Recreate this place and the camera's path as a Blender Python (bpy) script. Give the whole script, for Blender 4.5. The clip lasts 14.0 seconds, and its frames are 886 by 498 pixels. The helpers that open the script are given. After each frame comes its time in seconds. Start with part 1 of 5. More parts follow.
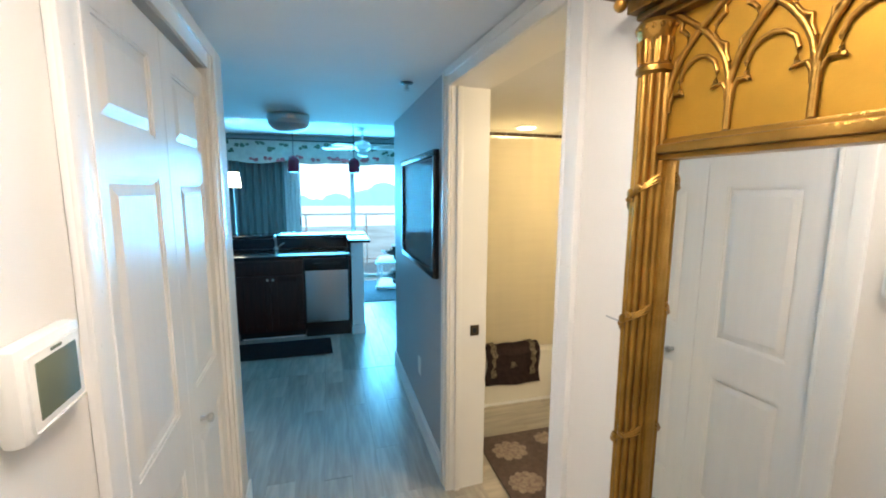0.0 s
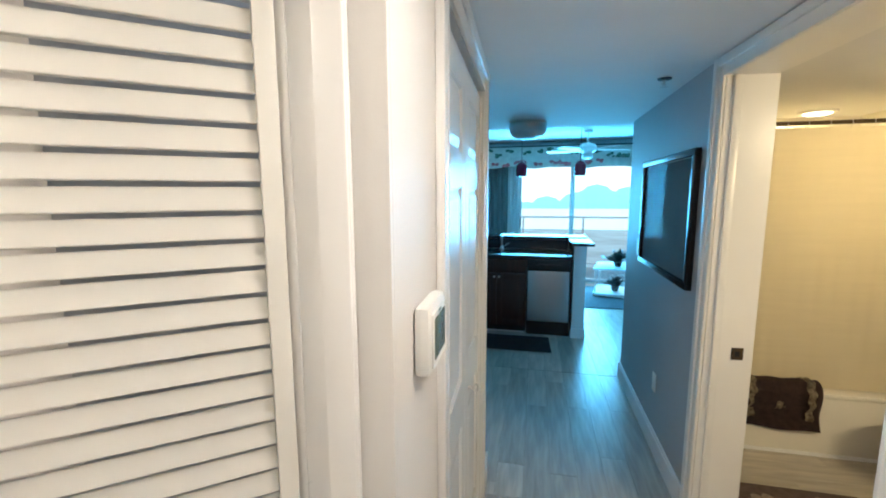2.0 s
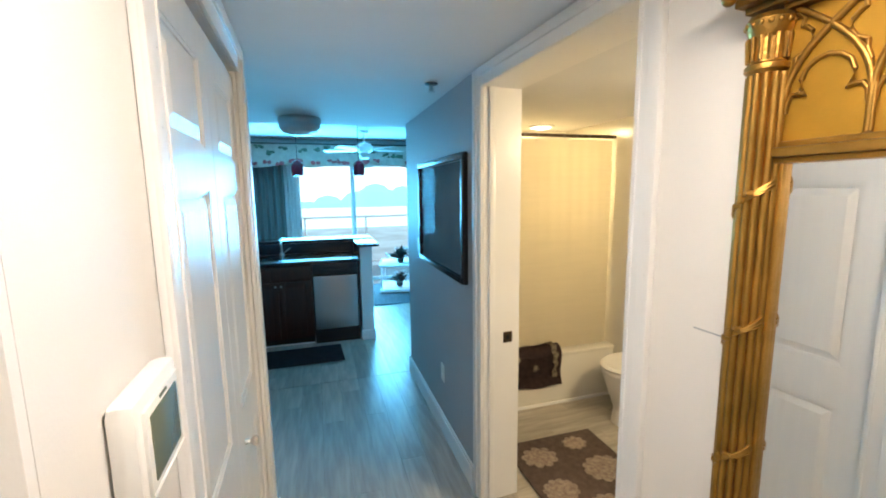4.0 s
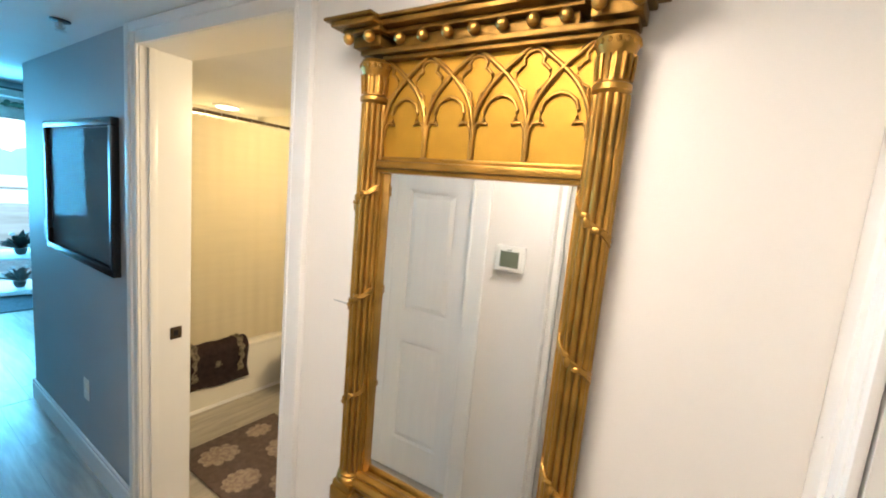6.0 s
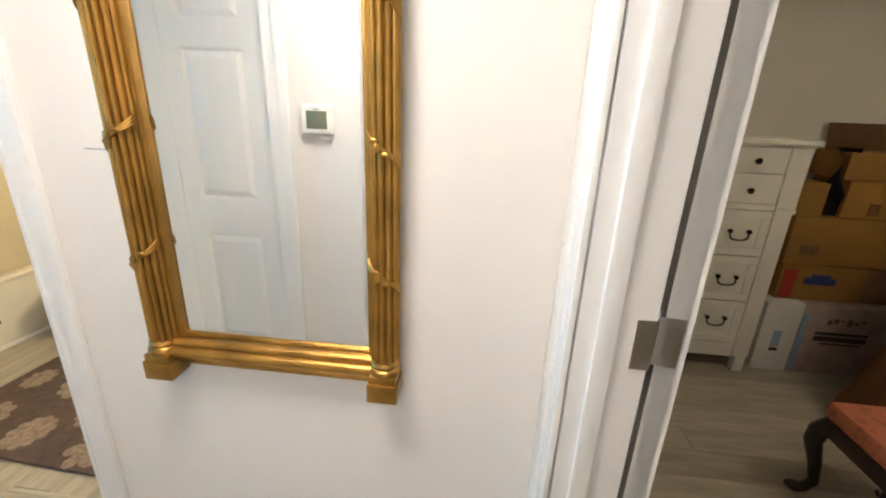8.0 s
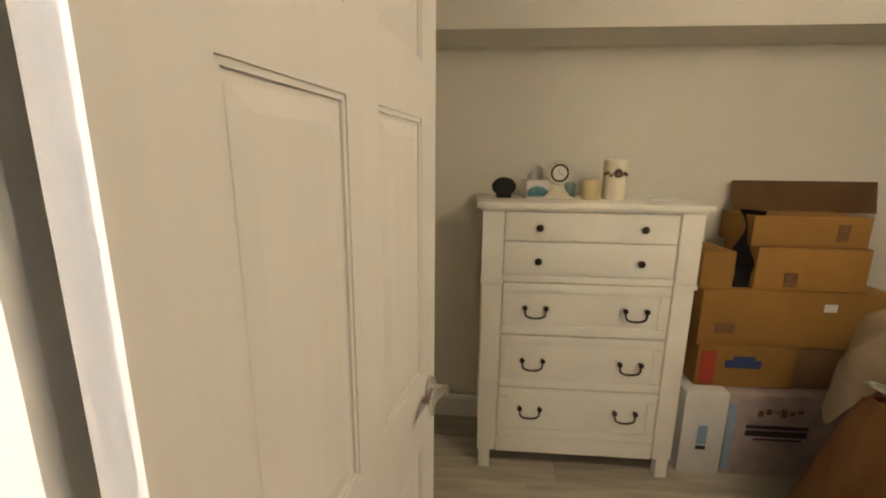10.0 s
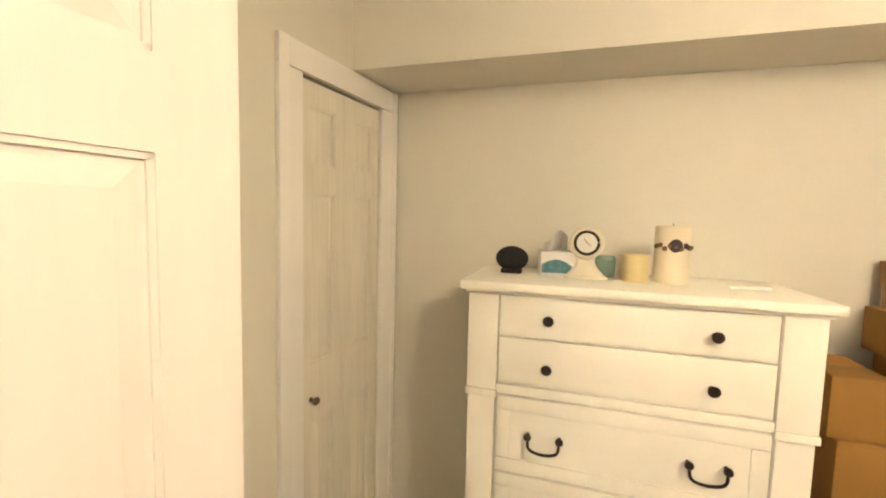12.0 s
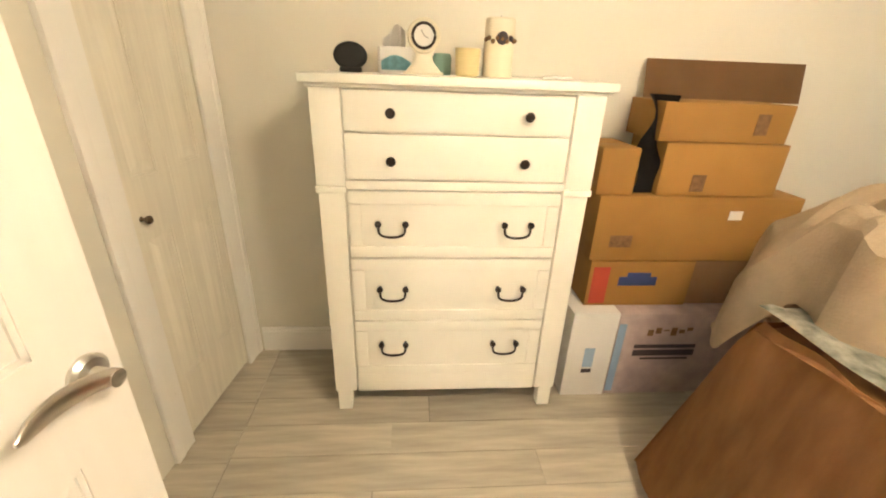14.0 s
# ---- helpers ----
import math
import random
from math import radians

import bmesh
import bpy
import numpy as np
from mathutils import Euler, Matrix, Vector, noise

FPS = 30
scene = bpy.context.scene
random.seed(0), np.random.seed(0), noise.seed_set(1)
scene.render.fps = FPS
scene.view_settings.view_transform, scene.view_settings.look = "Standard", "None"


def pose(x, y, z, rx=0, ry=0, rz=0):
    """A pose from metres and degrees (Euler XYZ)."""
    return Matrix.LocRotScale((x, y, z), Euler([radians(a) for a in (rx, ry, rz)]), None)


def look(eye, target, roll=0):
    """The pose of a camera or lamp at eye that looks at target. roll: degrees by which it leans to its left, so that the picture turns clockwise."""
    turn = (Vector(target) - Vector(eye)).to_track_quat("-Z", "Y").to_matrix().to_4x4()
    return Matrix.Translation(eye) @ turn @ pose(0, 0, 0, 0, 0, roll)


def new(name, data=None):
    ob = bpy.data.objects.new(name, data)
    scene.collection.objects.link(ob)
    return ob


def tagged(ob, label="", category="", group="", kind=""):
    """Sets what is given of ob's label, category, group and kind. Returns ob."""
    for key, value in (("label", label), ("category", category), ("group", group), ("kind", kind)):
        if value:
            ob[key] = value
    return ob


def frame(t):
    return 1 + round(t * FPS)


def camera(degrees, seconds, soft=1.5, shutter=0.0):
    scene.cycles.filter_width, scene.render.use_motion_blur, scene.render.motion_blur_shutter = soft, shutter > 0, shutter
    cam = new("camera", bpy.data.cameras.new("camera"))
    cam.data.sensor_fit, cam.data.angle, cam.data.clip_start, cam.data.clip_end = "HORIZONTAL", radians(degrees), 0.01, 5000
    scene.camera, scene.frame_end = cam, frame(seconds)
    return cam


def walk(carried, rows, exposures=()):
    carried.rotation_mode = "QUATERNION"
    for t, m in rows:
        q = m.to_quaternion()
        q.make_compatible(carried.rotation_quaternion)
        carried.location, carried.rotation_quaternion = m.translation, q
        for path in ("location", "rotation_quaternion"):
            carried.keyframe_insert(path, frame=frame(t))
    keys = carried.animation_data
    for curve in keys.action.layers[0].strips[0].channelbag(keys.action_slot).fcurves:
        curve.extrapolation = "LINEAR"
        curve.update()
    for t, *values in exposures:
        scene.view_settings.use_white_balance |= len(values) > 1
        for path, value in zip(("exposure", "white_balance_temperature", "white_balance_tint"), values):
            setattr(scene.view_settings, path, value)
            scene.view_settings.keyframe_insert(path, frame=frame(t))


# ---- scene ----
cam = camera(94.0, 14.0, 2.0)
PATH = [
    (0, (-0.042, -0.002, 1.585), (0.59, 1.875, 1.307), 0.3),
    (0.5, (-0.063, -0.044, 1.583), (0.16, 1.923, 1.297), -0.3),
    (1, (-0.17, -0.06, 1.589), (-0.235, 1.921, 1.32), -0.1),
    (1.5, (-0.225, -0.073, 1.593), (-0.521, 1.888, 1.333), -0.3),
    (2, (-0.229, -0.072, 1.59), (-0.561, 1.883, 1.324), -0.2),
    (4.5, (-0.183, 0.142, 1.618), (0.904, 1.797, 1.336), -0.1),
    (5, (-0.165, 0.095, 1.643), (1.293, 1.443, 1.401), 1.4),
    (5.5, (-0.168, -0.012, 1.681), (1.475, 1.117, 1.516), 4.1),
    (6, (-0.175, -0.035, 1.611), (1.53, 0.976, 1.342), 5.2),
    (6.5, (-0.22, 0.018, 1.526), (1.539, 0.878, 1.117), 2.5),
    (7, (-0.248, 0.038, 1.453), (1.57, 0.657, 0.893), 1.7),
    (7.5, (-0.225, 0.001, 1.408), (1.633, 0.395, 0.782), 2.3),
    (8, (-0.183, -0.079, 1.402), (1.702, 0.104, 0.76), 2.3),
    (8.5, (-0.097, -0.214, 1.418), (1.809, -0.201, 0.81), 1.3),
    (9, (0.017, -0.379, 1.445), (1.937, -0.482, 0.895), 0.6),
    (11.5, (0.688, -0.996, 1.54), (2.586, -0.387, 1.366), 1.6),
    (12, (0.81, -1.028, 1.518), (2.718, -0.447, 1.365), 1.4),
    (12.5, (0.86, -1.043, 1.483), (2.802, -0.725, 1.131), 1.0),
    (13, (0.813, -1.04, 1.418), (2.712, -0.835, 0.825), 0.4),
    (13.5, (0.752, -1.022, 1.375), (2.599, -0.927, 0.615), 0.7),
    (14, (0.719, -1.051, 1.354), (2.543, -1.199, 0.546), 2.2),
]
# seconds, stops, kelvin, tint
EXPOSURES = [(0.0, 0.15, 6350, 10), (0.5, 0.15, 6500, 11), (1.0, 0.1, 6250, 9), (2.0, -0.1, 6200, 8), (4.5, 0.2, 6600, 11), (5.2, 0.2, 6800, 12), (6.0, 0.25, 6550, 11), (7.0, 0.4, 6300, 10), (8.0, 0.5, 6050, 9), (8.6, 0.5, 5950, 9), (9.1, 0.65, 6100, 10), (10.4, 1.75, 6400, 10), (11.3, 2.28, 6600, 11), (14.0, 2.9, 6450, 10)]
walk(cam, [(t, look(eye, target, roll)) for t, eye, target, roll in PATH], EXPOSURES)

# ---- light ----
world = bpy.data.worlds.new("sky")
scene.world = world
world.use_nodes = True
wn = world.node_tree.nodes
sky = wn.new("ShaderNodeTexSky")
sky.sky_type, sky.sun_disc, sky.sun_elevation, sky.sun_rotation = "NISHITA", False, radians(40), radians(140)
world.node_tree.links.new(sky.outputs[0], wn["Background"].inputs[0])
wn["Background"].inputs[1].default_value = 0.12
sun = new("sun", bpy.data.lights.new("sun", "SUN"))
sun.data.energy, sun.data.angle, sun.data.color = 0.9, radians(12), (1, 0.98, 0.95)
sun.matrix_world = look((0, 0, 9), (3, 4, 0))


def area(name, m, w, h, watts, colour):
    ob = new(name, bpy.data.lights.new(name, "AREA"))
    ob.data.shape, ob.data.size, ob.data.size_y, ob.data.energy, ob.data.color = "RECTANGLE", w, h, watts, colour
    ob.matrix_world = m
    return ob


# the hall beyond the bathroom door lies a little out of square with the mirror wall
N = Matrix.Translation((0.63, 1.98, 0)) @ pose(0, 0, 0, 0, 0, -3.0) @ Matrix.Translation((-0.63, -1.98, 0))
area("window_daylight", N @ pose(0.3, 7.3, 1.2, -90, 0, 0), 2.0, 1.7, 255, (0.09, 0.55, 1.0))
area("entry_lamp", pose(0.10, 0.36, 2.08), 0.36, 0.36, 10.5, (1, 0.88, 0.79))
# added fill from the unseen foyer, evens the light on the mirror wall
area("foyer_fill", pose(-1.02, 0.08, 2.08), 0.36, 0.36, 6.5, (1, 0.88, 0.79))
area("bath_lamp", N @ pose(1.65, 3.13, 2.08), 0.16, 0.16, 12, (1, 0.74, 0.36))
# added fill without a fixture, brightens the bathroom and curtain from the front
area("bath_front_fill", N @ pose(1.75, 0.85, 1.95, 60, 0, 0), 0.5, 0.12, 20, (1, 0.79, 0.48))
# bedroom source is unseen; a bare point lamp is added under an assumed fixture
bulb = new("bedroom_assumed_light", bpy.data.lights.new("bedroom_assumed_light", "POINT"))
bulb.data.energy, bulb.data.shadow_soft_size, bulb.data.color = 10.8, 0.16, (1, 0.79, 0.52)
bulb.location = (0.62, -2.0, 2.14)


# ---- materials ----
def material(name, colour, rough=0.5, metal=0.0, vary=0.12, scale=6.0, bump=0.05, fine=120.0, stretch=(1, 1, 1), spec=0.5, rnd=0.0, second=None):
    m = bpy.data.materials.new(name)
    m.use_nodes = True
    t = m.node_tree
    n, l = t.nodes, t.links
    b = n["Principled BSDF"]
    b.inputs["Metallic"].default_value = metal
    b.inputs["Specular IOR Level"].default_value = spec
    co = n.new("ShaderNodeTexCoord")
    mp = n.new("ShaderNodeMapping")
    mp.inputs["Scale"].default_value = stretch
    l.new(co.outputs["Object"], mp.inputs[0])
    big = n.new("ShaderNodeTexNoise")
    big.inputs["Scale"].default_value, big.inputs["Detail"].default_value = scale, 6
    small = n.new("ShaderNodeTexNoise")
    small.inputs["Scale"].default_value, small.inputs["Detail"].default_value = fine, 4
    l.new(mp.outputs[0], big.inputs["Vector"])
    l.new(mp.outputs[0], small.inputs["Vector"])
    ramp = n.new("ShaderNodeValToRGB")
    c2 = second or [c * (1 - vary * 2) for c in colour]
    ramp.color_ramp.elements[0].position, ramp.color_ramp.elements[1].position = 0.3, 0.7
    ramp.color_ramp.elements[0].color = (*c2, 1)
    ramp.color_ramp.elements[1].color = (*colour, 1)
    l.new(big.outputs["Fac"], ramp.inputs[0])
    out = ramp.outputs[0]
    if rnd:
        info = n.new("ShaderNodeObjectInfo")
        hsv = n.new("ShaderNodeHueSaturation")
        mr = n.new("ShaderNodeMapRange")
        mr.inputs["To Min"].default_value, mr.inputs["To Max"].default_value = 1 - rnd, 1 + rnd
        l.new(info.outputs["Random"], mr.inputs["Value"])
        l.new(mr.outputs[0], hsv.inputs["Value"])
        l.new(out, hsv.inputs["Color"])
        out = hsv.outputs[0]
    l.new(out, b.inputs["Base Color"])
    rr = n.new("ShaderNodeMapRange")
    rr.inputs["To Min"].default_value, rr.inputs["To Max"].default_value = max(0.02, rough * 0.95), min(1, rough * 1.05)
    l.new(small.outputs["Fac"], rr.inputs["Value"])
    l.new(rr.outputs[0], b.inputs["Roughness"])
    if bump:
        bp = n.new("ShaderNodeBump")
        bp.inputs["Strength"].default_value, bp.inputs["Distance"].default_value = bump, 0.004
        l.new(small.outputs["Fac"], bp.inputs["Height"])
        l.new(bp.outputs[0], b.inputs["Normal"])
    return m


def plain(name, colour, rough=0.5, metal=0.0, emit=0.0):
    m = bpy.data.materials.new(name)
    m.use_nodes = True
    b = m.node_tree.nodes["Principled BSDF"]
    b.inputs["Base Color"].default_value = (*colour, 1)
    b.inputs["Roughness"].default_value, b.inputs["Metallic"].default_value = rough, metal
    if emit:
        b.inputs["Emission Color"].default_value = (*colour, 1)
        b.inputs["Emission Strength"].default_value = emit
    return m


WALL = material("wall_paint", (0.78, 0.75, 0.71), 0.6, vary=0.02, scale=2.5, bump=0.05, fine=260)
GREYWALL = material("grey_wall_paint", (0.40, 0.42, 0.44), 0.5, vary=0.03, scale=2, bump=0.05, fine=260)
BEDWALL = material("beige_wall_paint", (0.71, 0.68, 0.60), 0.65, vary=0.03, scale=2, bump=0.05, fine=260)
CEIL = material("ceiling_paint", (0.80, 0.79, 0.77), 0.8, vary=0.02, scale=3, bump=0.02, fine=160)
TRIM = material("trim_paint", (0.84, 0.82, 0.79), 0.28, vary=0.015, scale=4, bump=0.0, fine=60)
DOORW = material("door_paint", (0.82, 0.80, 0.77), 0.3, vary=0.02, scale=5, bump=0.06, fine=90, stretch=(6, 6, 0.6))
CLOSETW = material("closet_door_paint", (0.77, 0.73, 0.64), 0.45, vary=0.06, scale=7, bump=0.3, fine=60, stretch=(8, 8, 0.4))
LOUVRE = material("louvre_paint", (0.76, 0.73, 0.66), 0.38, vary=0.02, scale=6, bump=0.05, fine=80)
PLANK = material("grey_vinyl_plank", (0.46, 0.42, 0.36), 0.28, vary=0.2, scale=3.0, bump=0.1, fine=50, stretch=(9, 1, 1), rnd=0.16)
PLANKX = material("grey_vinyl_plank_cross", (0.40, 0.37, 0.30), 0.36, vary=0.2, scale=3.0, bump=0.1, fine=50, stretch=(1, 9, 1), rnd=0.16)
BPLANKY = material("pale_vinyl_plank_long", (0.50, 0.45, 0.36), 0.4, vary=0.18, scale=3.0, bump=0.1, fine=50, stretch=(9, 1, 1), rnd=0.14)
BPLANK = material("pale_vinyl_plank", (0.50, 0.45, 0.36), 0.4, vary=0.18, scale=3.0, bump=0.1, fine=50, stretch=(1, 9, 1), rnd=0.14)
GROUT = material("plank_joint", (0.24, 0.21, 0.18), 0.8, vary=0.1)
GOLD = material("aged_gold_leaf", (0.52, 0.285, 0.06), 0.3, 0.85, vary=0.22, scale=14, bump=0.35, fine=140)
GOLDFLAT = material("gold_panel", (0.50, 0.27, 0.03), 0.5, 0.7, vary=0.14, scale=9, bump=0.07, fine=220)
GOLDDARK = material("dark_gold", (0.30, 0.16, 0.03), 0.42, 0.8, vary=0.3, scale=18, bump=0.4, fine=120)
MIRROR = plain("mirror_silver", (0.93, 0.95, 0.95), 0.015, 1.0)
STEEL = material("brushed_nickel", (0.62, 0.60, 0.57), 0.28, 1.0, vary=0.05, fine=40, bump=0.0)
BRONZE = material("dark_bronze", (0.035, 0.025, 0.02), 0.4, 0.6, vary=0.2, fine=200)
STRIKE = material("bronze_plate", (0.11, 0.075, 0.045), 0.4, 0.7, vary=0.2)
PLASTIC = material("white_plastic", (0.83, 0.81, 0.76), 0.4, vary=0.01, bump=0.02)
SCREEN = plain("lcd_screen", (0.14, 0.16, 0.11), 0.25)
BLACKWOOD = material("black_frame", (0.018, 0.014, 0.014), 0.25, vary=0.2)
CABWOOD = material("dark_cherry_wood", (0.050, 0.016, 0.012), 0.35, vary=0.25, scale=5, stretch=(8, 8, 0.6), fine=60)
GRANITE = material("black_granite", (0.012, 0.012, 0.014), 0.15, vary=0.3, scale=60, fine=200, second=(0.03, 0.03, 0.032))
STAINLESS = material("stainless_panel", (0.55, 0.56, 0.57), 0.30, 0.9, vary=0.03, stretch=(40, 1, 1), bump=0.03)
BLACKP = material("black_plastic", (0.015, 0.015, 0.016), 0.3, vary=0.1)
MAT = material("kitchen_mat_fabric", (0.035, 0.035, 0.04), 0.95, vary=0.2, scale=40, bump=0.4)
CURTAIN = material("shower_curtain_cloth", (0.78, 0.72, 0.58), 0.8, vary=0.02, scale=10, bump=0.25, fine=90, stretch=(0.3, 0.3, 4))
TUB = material("tub_enamel", (0.80, 0.76, 0.66), 0.2, vary=0.02, scale=4, bump=0.01)
TOWEL = material("brown_towel", (0.075, 0.045, 0.04), 0.95, vary=0.2, scale=30, bump=0.6, fine=300)
TOWELTRIM = material("cream_braid", (0.50, 0.42, 0.28), 0.9, vary=0.3, scale=60, bump=0.5, fine=200, second=(0.12, 0.08, 0.06))
RUG = material("brown_bath_rug", (0.125, 0.085, 0.07), 0.95, vary=0.2, scale=30, bump=0.6, fine=300)
RUGTAN = material("tan_floral_pile", (0.36, 0.29, 0.22), 0.95, vary=0.2, scale=50, bump=0.6, fine=300, second=(0.20, 0.14, 0.11))
DRESSER = material("cream_dresser_paint", (0.88, 0.86, 0.78), 0.38, vary=0.03, scale=5, bump=0.06, fine=70)
CARD = material("cardboard", (0.36, 0.185, 0.042), 0.85, vary=0.08, scale=5, bump=0.12, fine=80, rnd=0.12)
CARDIN = material("cardboard_inside", (0.27, 0.155, 0.075), 0.9, vary=0.08, scale=6, bump=0.1, fine=60)
CARDRED = material("red_print", (0.42, 0.05, 0.025), 0.7, vary=0.1)
CARDBLUE = material("dark_blue_print", (0.03, 0.05, 0.16), 0.7, vary=0.1)
PRINTDARK = material("dark_print", (0.05, 0.035, 0.045), 0.7, vary=0.2)
PRINTPINK = material("pale_pink_print", (0.48, 0.37, 0.35), 0.6, vary=0.14, scale=14)
PRINTBLUE = material("pale_blue_print", (0.30, 0.42, 0.60), 0.6, vary=0.1)
CARTONW = material("white_carton", (0.72, 0.70, 0.67), 0.6, vary=0.04)
TAPE = material("box_mark", (0.22, 0.12, 0.05), 0.8, vary=0.2, scale=60)
BLANKET = material("brown_plush_blanket", (0.36, 0.17, 0.06), 0.9, vary=0.16, scale=7, bump=0.3, fine=200, stretch=(3, 3, 0.7))
THROW = material("cream_throw", (0.64, 0.50, 0.34), 0.95, vary=0.12, scale=10, bump=0.5, fine=120)
SHEET = material("floral_quilt", (0.48, 0.46, 0.38), 0.9, vary=0.3, scale=24, bump=0.3, second=(0.12, 0.14, 0.10))
CORAL = material("coral_damask", (0.52, 0.165, 0.09), 0.55, vary=0.16, scale=26, bump=0.25, fine=160)
weave = CORAL.node_tree.nodes.new("ShaderNodeTexVoronoi")
weave.distance, weave.inputs["Scale"].default_value = "MANHATTAN", 30.0
CORAL.node_tree.links.new(CORAL.node_tree.nodes["Mapping"].outputs[0], weave.inputs["Vector"])
CORAL.node_tree.links.new(weave.outputs["Distance"], CORAL.node_tree.nodes["Color Ramp"].inputs[0])
DARKWOOD = material("dark_bench_wood", (0.025, 0.014, 0.010), 0.3, vary=0.2, scale=8)
IVORY = material("ivory_ceramic", (0.72, 0.66, 0.52), 0.4, vary=0.05)
BLUEGLAZE = material("blue_label", (0.22, 0.50, 0.58), 0.5, vary=0.2, scale=40)
AMBER = material("yellow_wax", (0.72, 0.60, 0.32), 0.4, vary=0.1)
WAX = material("cream_wax", (0.80, 0.72, 0.56), 0.5, vary=0.04)
BLACK = material("matt_black", (0.008, 0.008, 0.009), 0.7, vary=0.1)
DRAPE = material("teal_grey_drape", (0.22, 0.27, 0.27), 0.9, vary=0.15, scale=6, bump=0.2, stretch=(6, 6, 0.4))
SHEER = material("sheer_curtain", (0.75, 0.78, 0.78), 0.9, vary=0.06, stretch=(8, 8, 0.5))
VALANCE = material("floral_valance_cloth", (0.66, 0.66, 0.60), 0.9, vary=0.1, scale=14, bump=0.2)
PINK = material("pink_flower_cloth", (0.50, 0.12, 0.13), 0.9, vary=0.2, scale=30)
LEAFG = material("green_leaf_cloth", (0.10, 0.16, 0.11), 0.9, vary=0.2, scale=30)
REDGLASS = material("red_glass_shade", (0.22, 0.006, 0.03), 0.12, vary=0.1)
UPHOL = material("white_upholstery", (0.74, 0.74, 0.72), 0.9, vary=0.05, scale=10, bump=0.3)
# these backdrops glow: daylight and haze are put into their colour
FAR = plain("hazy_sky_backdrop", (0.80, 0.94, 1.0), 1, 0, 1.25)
FARTREE = plain("glowing_haze_trees", (0.30, 0.66, 0.70), 1, 0, 0.75)
FARGROUND = plain("glowing_haze_ground", (0.62, 0.84, 0.90), 1, 0, 1.05)
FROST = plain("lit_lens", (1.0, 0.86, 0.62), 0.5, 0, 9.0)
LEAFDARK = material("dark_leaf", (0.02, 0.035, 0.025), 0.6, vary=0.3, scale=20)
OPAL = material("opal_glass", (0.55, 0.58, 0.58), 0.3, vary=0.05)
ARTPAPER = material("print_blue_grey", (0.12, 0.145, 0.15), 0.95, vary=0.2, scale=5, second=(0.05, 0.07, 0.08), spec=0.1)
MATBOARD = material("dark_mat_board", (0.045, 0.055, 0.06), 0.9, vary=0.08)
GLASS = plain("picture_glass", (0.9, 0.95, 0.95), 0.02)
GLASS.node_tree.nodes["Principled BSDF"].inputs["Specular IOR Level"].default_value = 0.25
GLASS.node_tree.nodes["Principled BSDF"].inputs["Alpha"].default_value = 0.05


# ---- mesh tools ----
def bx(bm, x0, x1, y0, y1, z0, z1, bevel=0.0):
    r = bmesh.ops.create_cube(bm, size=1)
    v = r["verts"]
    bmesh.ops.scale(bm, vec=(x1 - x0, y1 - y0, z1 - z0), verts=v)
    bmesh.ops.translate(bm, vec=((x0 + x1) / 2, (y0 + y1) / 2, (z0 + z1) / 2), verts=v)
    if bevel:
        e = list({e for q in v for e in q.link_edges})
        bmesh.ops.bevel(bm, geom=e, offset=bevel, segments=2, affect="EDGES", profile=0.6)
    return bm


def box(x0, x1, y0, y1, z0, z1, bevel=0.0):
    return bx(bmesh.new(), x0, x1, y0, y1, z0, z1, bevel)


def rod(bm, a, b, r, r2=None, seg=20):
    a, b = Vector(a), Vector(b)
    d = b - a
    m = Matrix.Translation((a + b) / 2) @ d.to_track_quat("Z", "Y").to_matrix().to_4x4()
    bmesh.ops.create_cone(bm, cap_ends=True, segments=seg, radius1=r, radius2=r if r2 is None else r2, depth=d.length, matrix=m)
    return bm


def ball(bm, c, r, sx=1, sy=1, sz=1, seg=14):
    bmesh.ops.create_uvsphere(bm, u_segments=seg, v_segments=max(6, seg // 2), radius=r, matrix=Matrix.Translation(c) @ Matrix.Diagonal((sx, sy, sz, 1)))
    return bm


def lathe(bm, profile, m=Matrix(), seg=20):
    rings = []
    for r, z in profile:
        rings.append([bm.verts.new(m @ Vector((r * math.cos(2 * math.pi * i / seg), r * math.sin(2 * math.pi * i / seg), z))) for i in range(seg)])
    for p, q in zip(rings, rings[1:]):
        for i in range(seg):
            bm.faces.new((p[i], p[(i + 1) % seg], q[(i + 1) % seg], q[i]))
    bm.faces.new(rings[0][::-1])
    bm.faces.new(rings[-1])
    return bm


def tube(bm, pts, r, seg=18):
    pts = [Vector(p) for p in pts]
    rings = []
    for i, p in enumerate(pts):
        d = (pts[min(i + 1, len(pts) - 1)] - pts[max(i - 1, 0)]).normalized()
        q = d.to_track_quat("Z", "Y")
        rings.append([bm.verts.new(p + q @ Vector((r * math.cos(2 * math.pi * k / seg), r * math.sin(2 * math.pi * k / seg), 0))) for k in range(seg)])
    for a, b in zip(rings, rings[1:]):
        for k in range(seg):
            bm.faces.new((a[k], a[(k + 1) % seg], b[(k + 1) % seg], b[k]))
    bm.faces.new(rings[0][::-1])
    bm.faces.new(rings[-1])
    return bm


def sheet(fn, nu, nv, thick=0.0):
    """A cloth-like surface from a function of two numbers between 0 and 1."""
    bm = bmesh.new()
    g = [[bm.verts.new(fn(i / nu, j / nv)) for j in range(nv + 1)] for i in range(nu + 1)]
    for i in range(nu):
        for j in range(nv):
            bm.faces.new((g[i][j], g[i + 1][j], g[i + 1][j + 1], g[i][j + 1]))
    if thick:
        bmesh.ops.solidify(bm, geom=bm.faces[:], thickness=thick)
    return bm


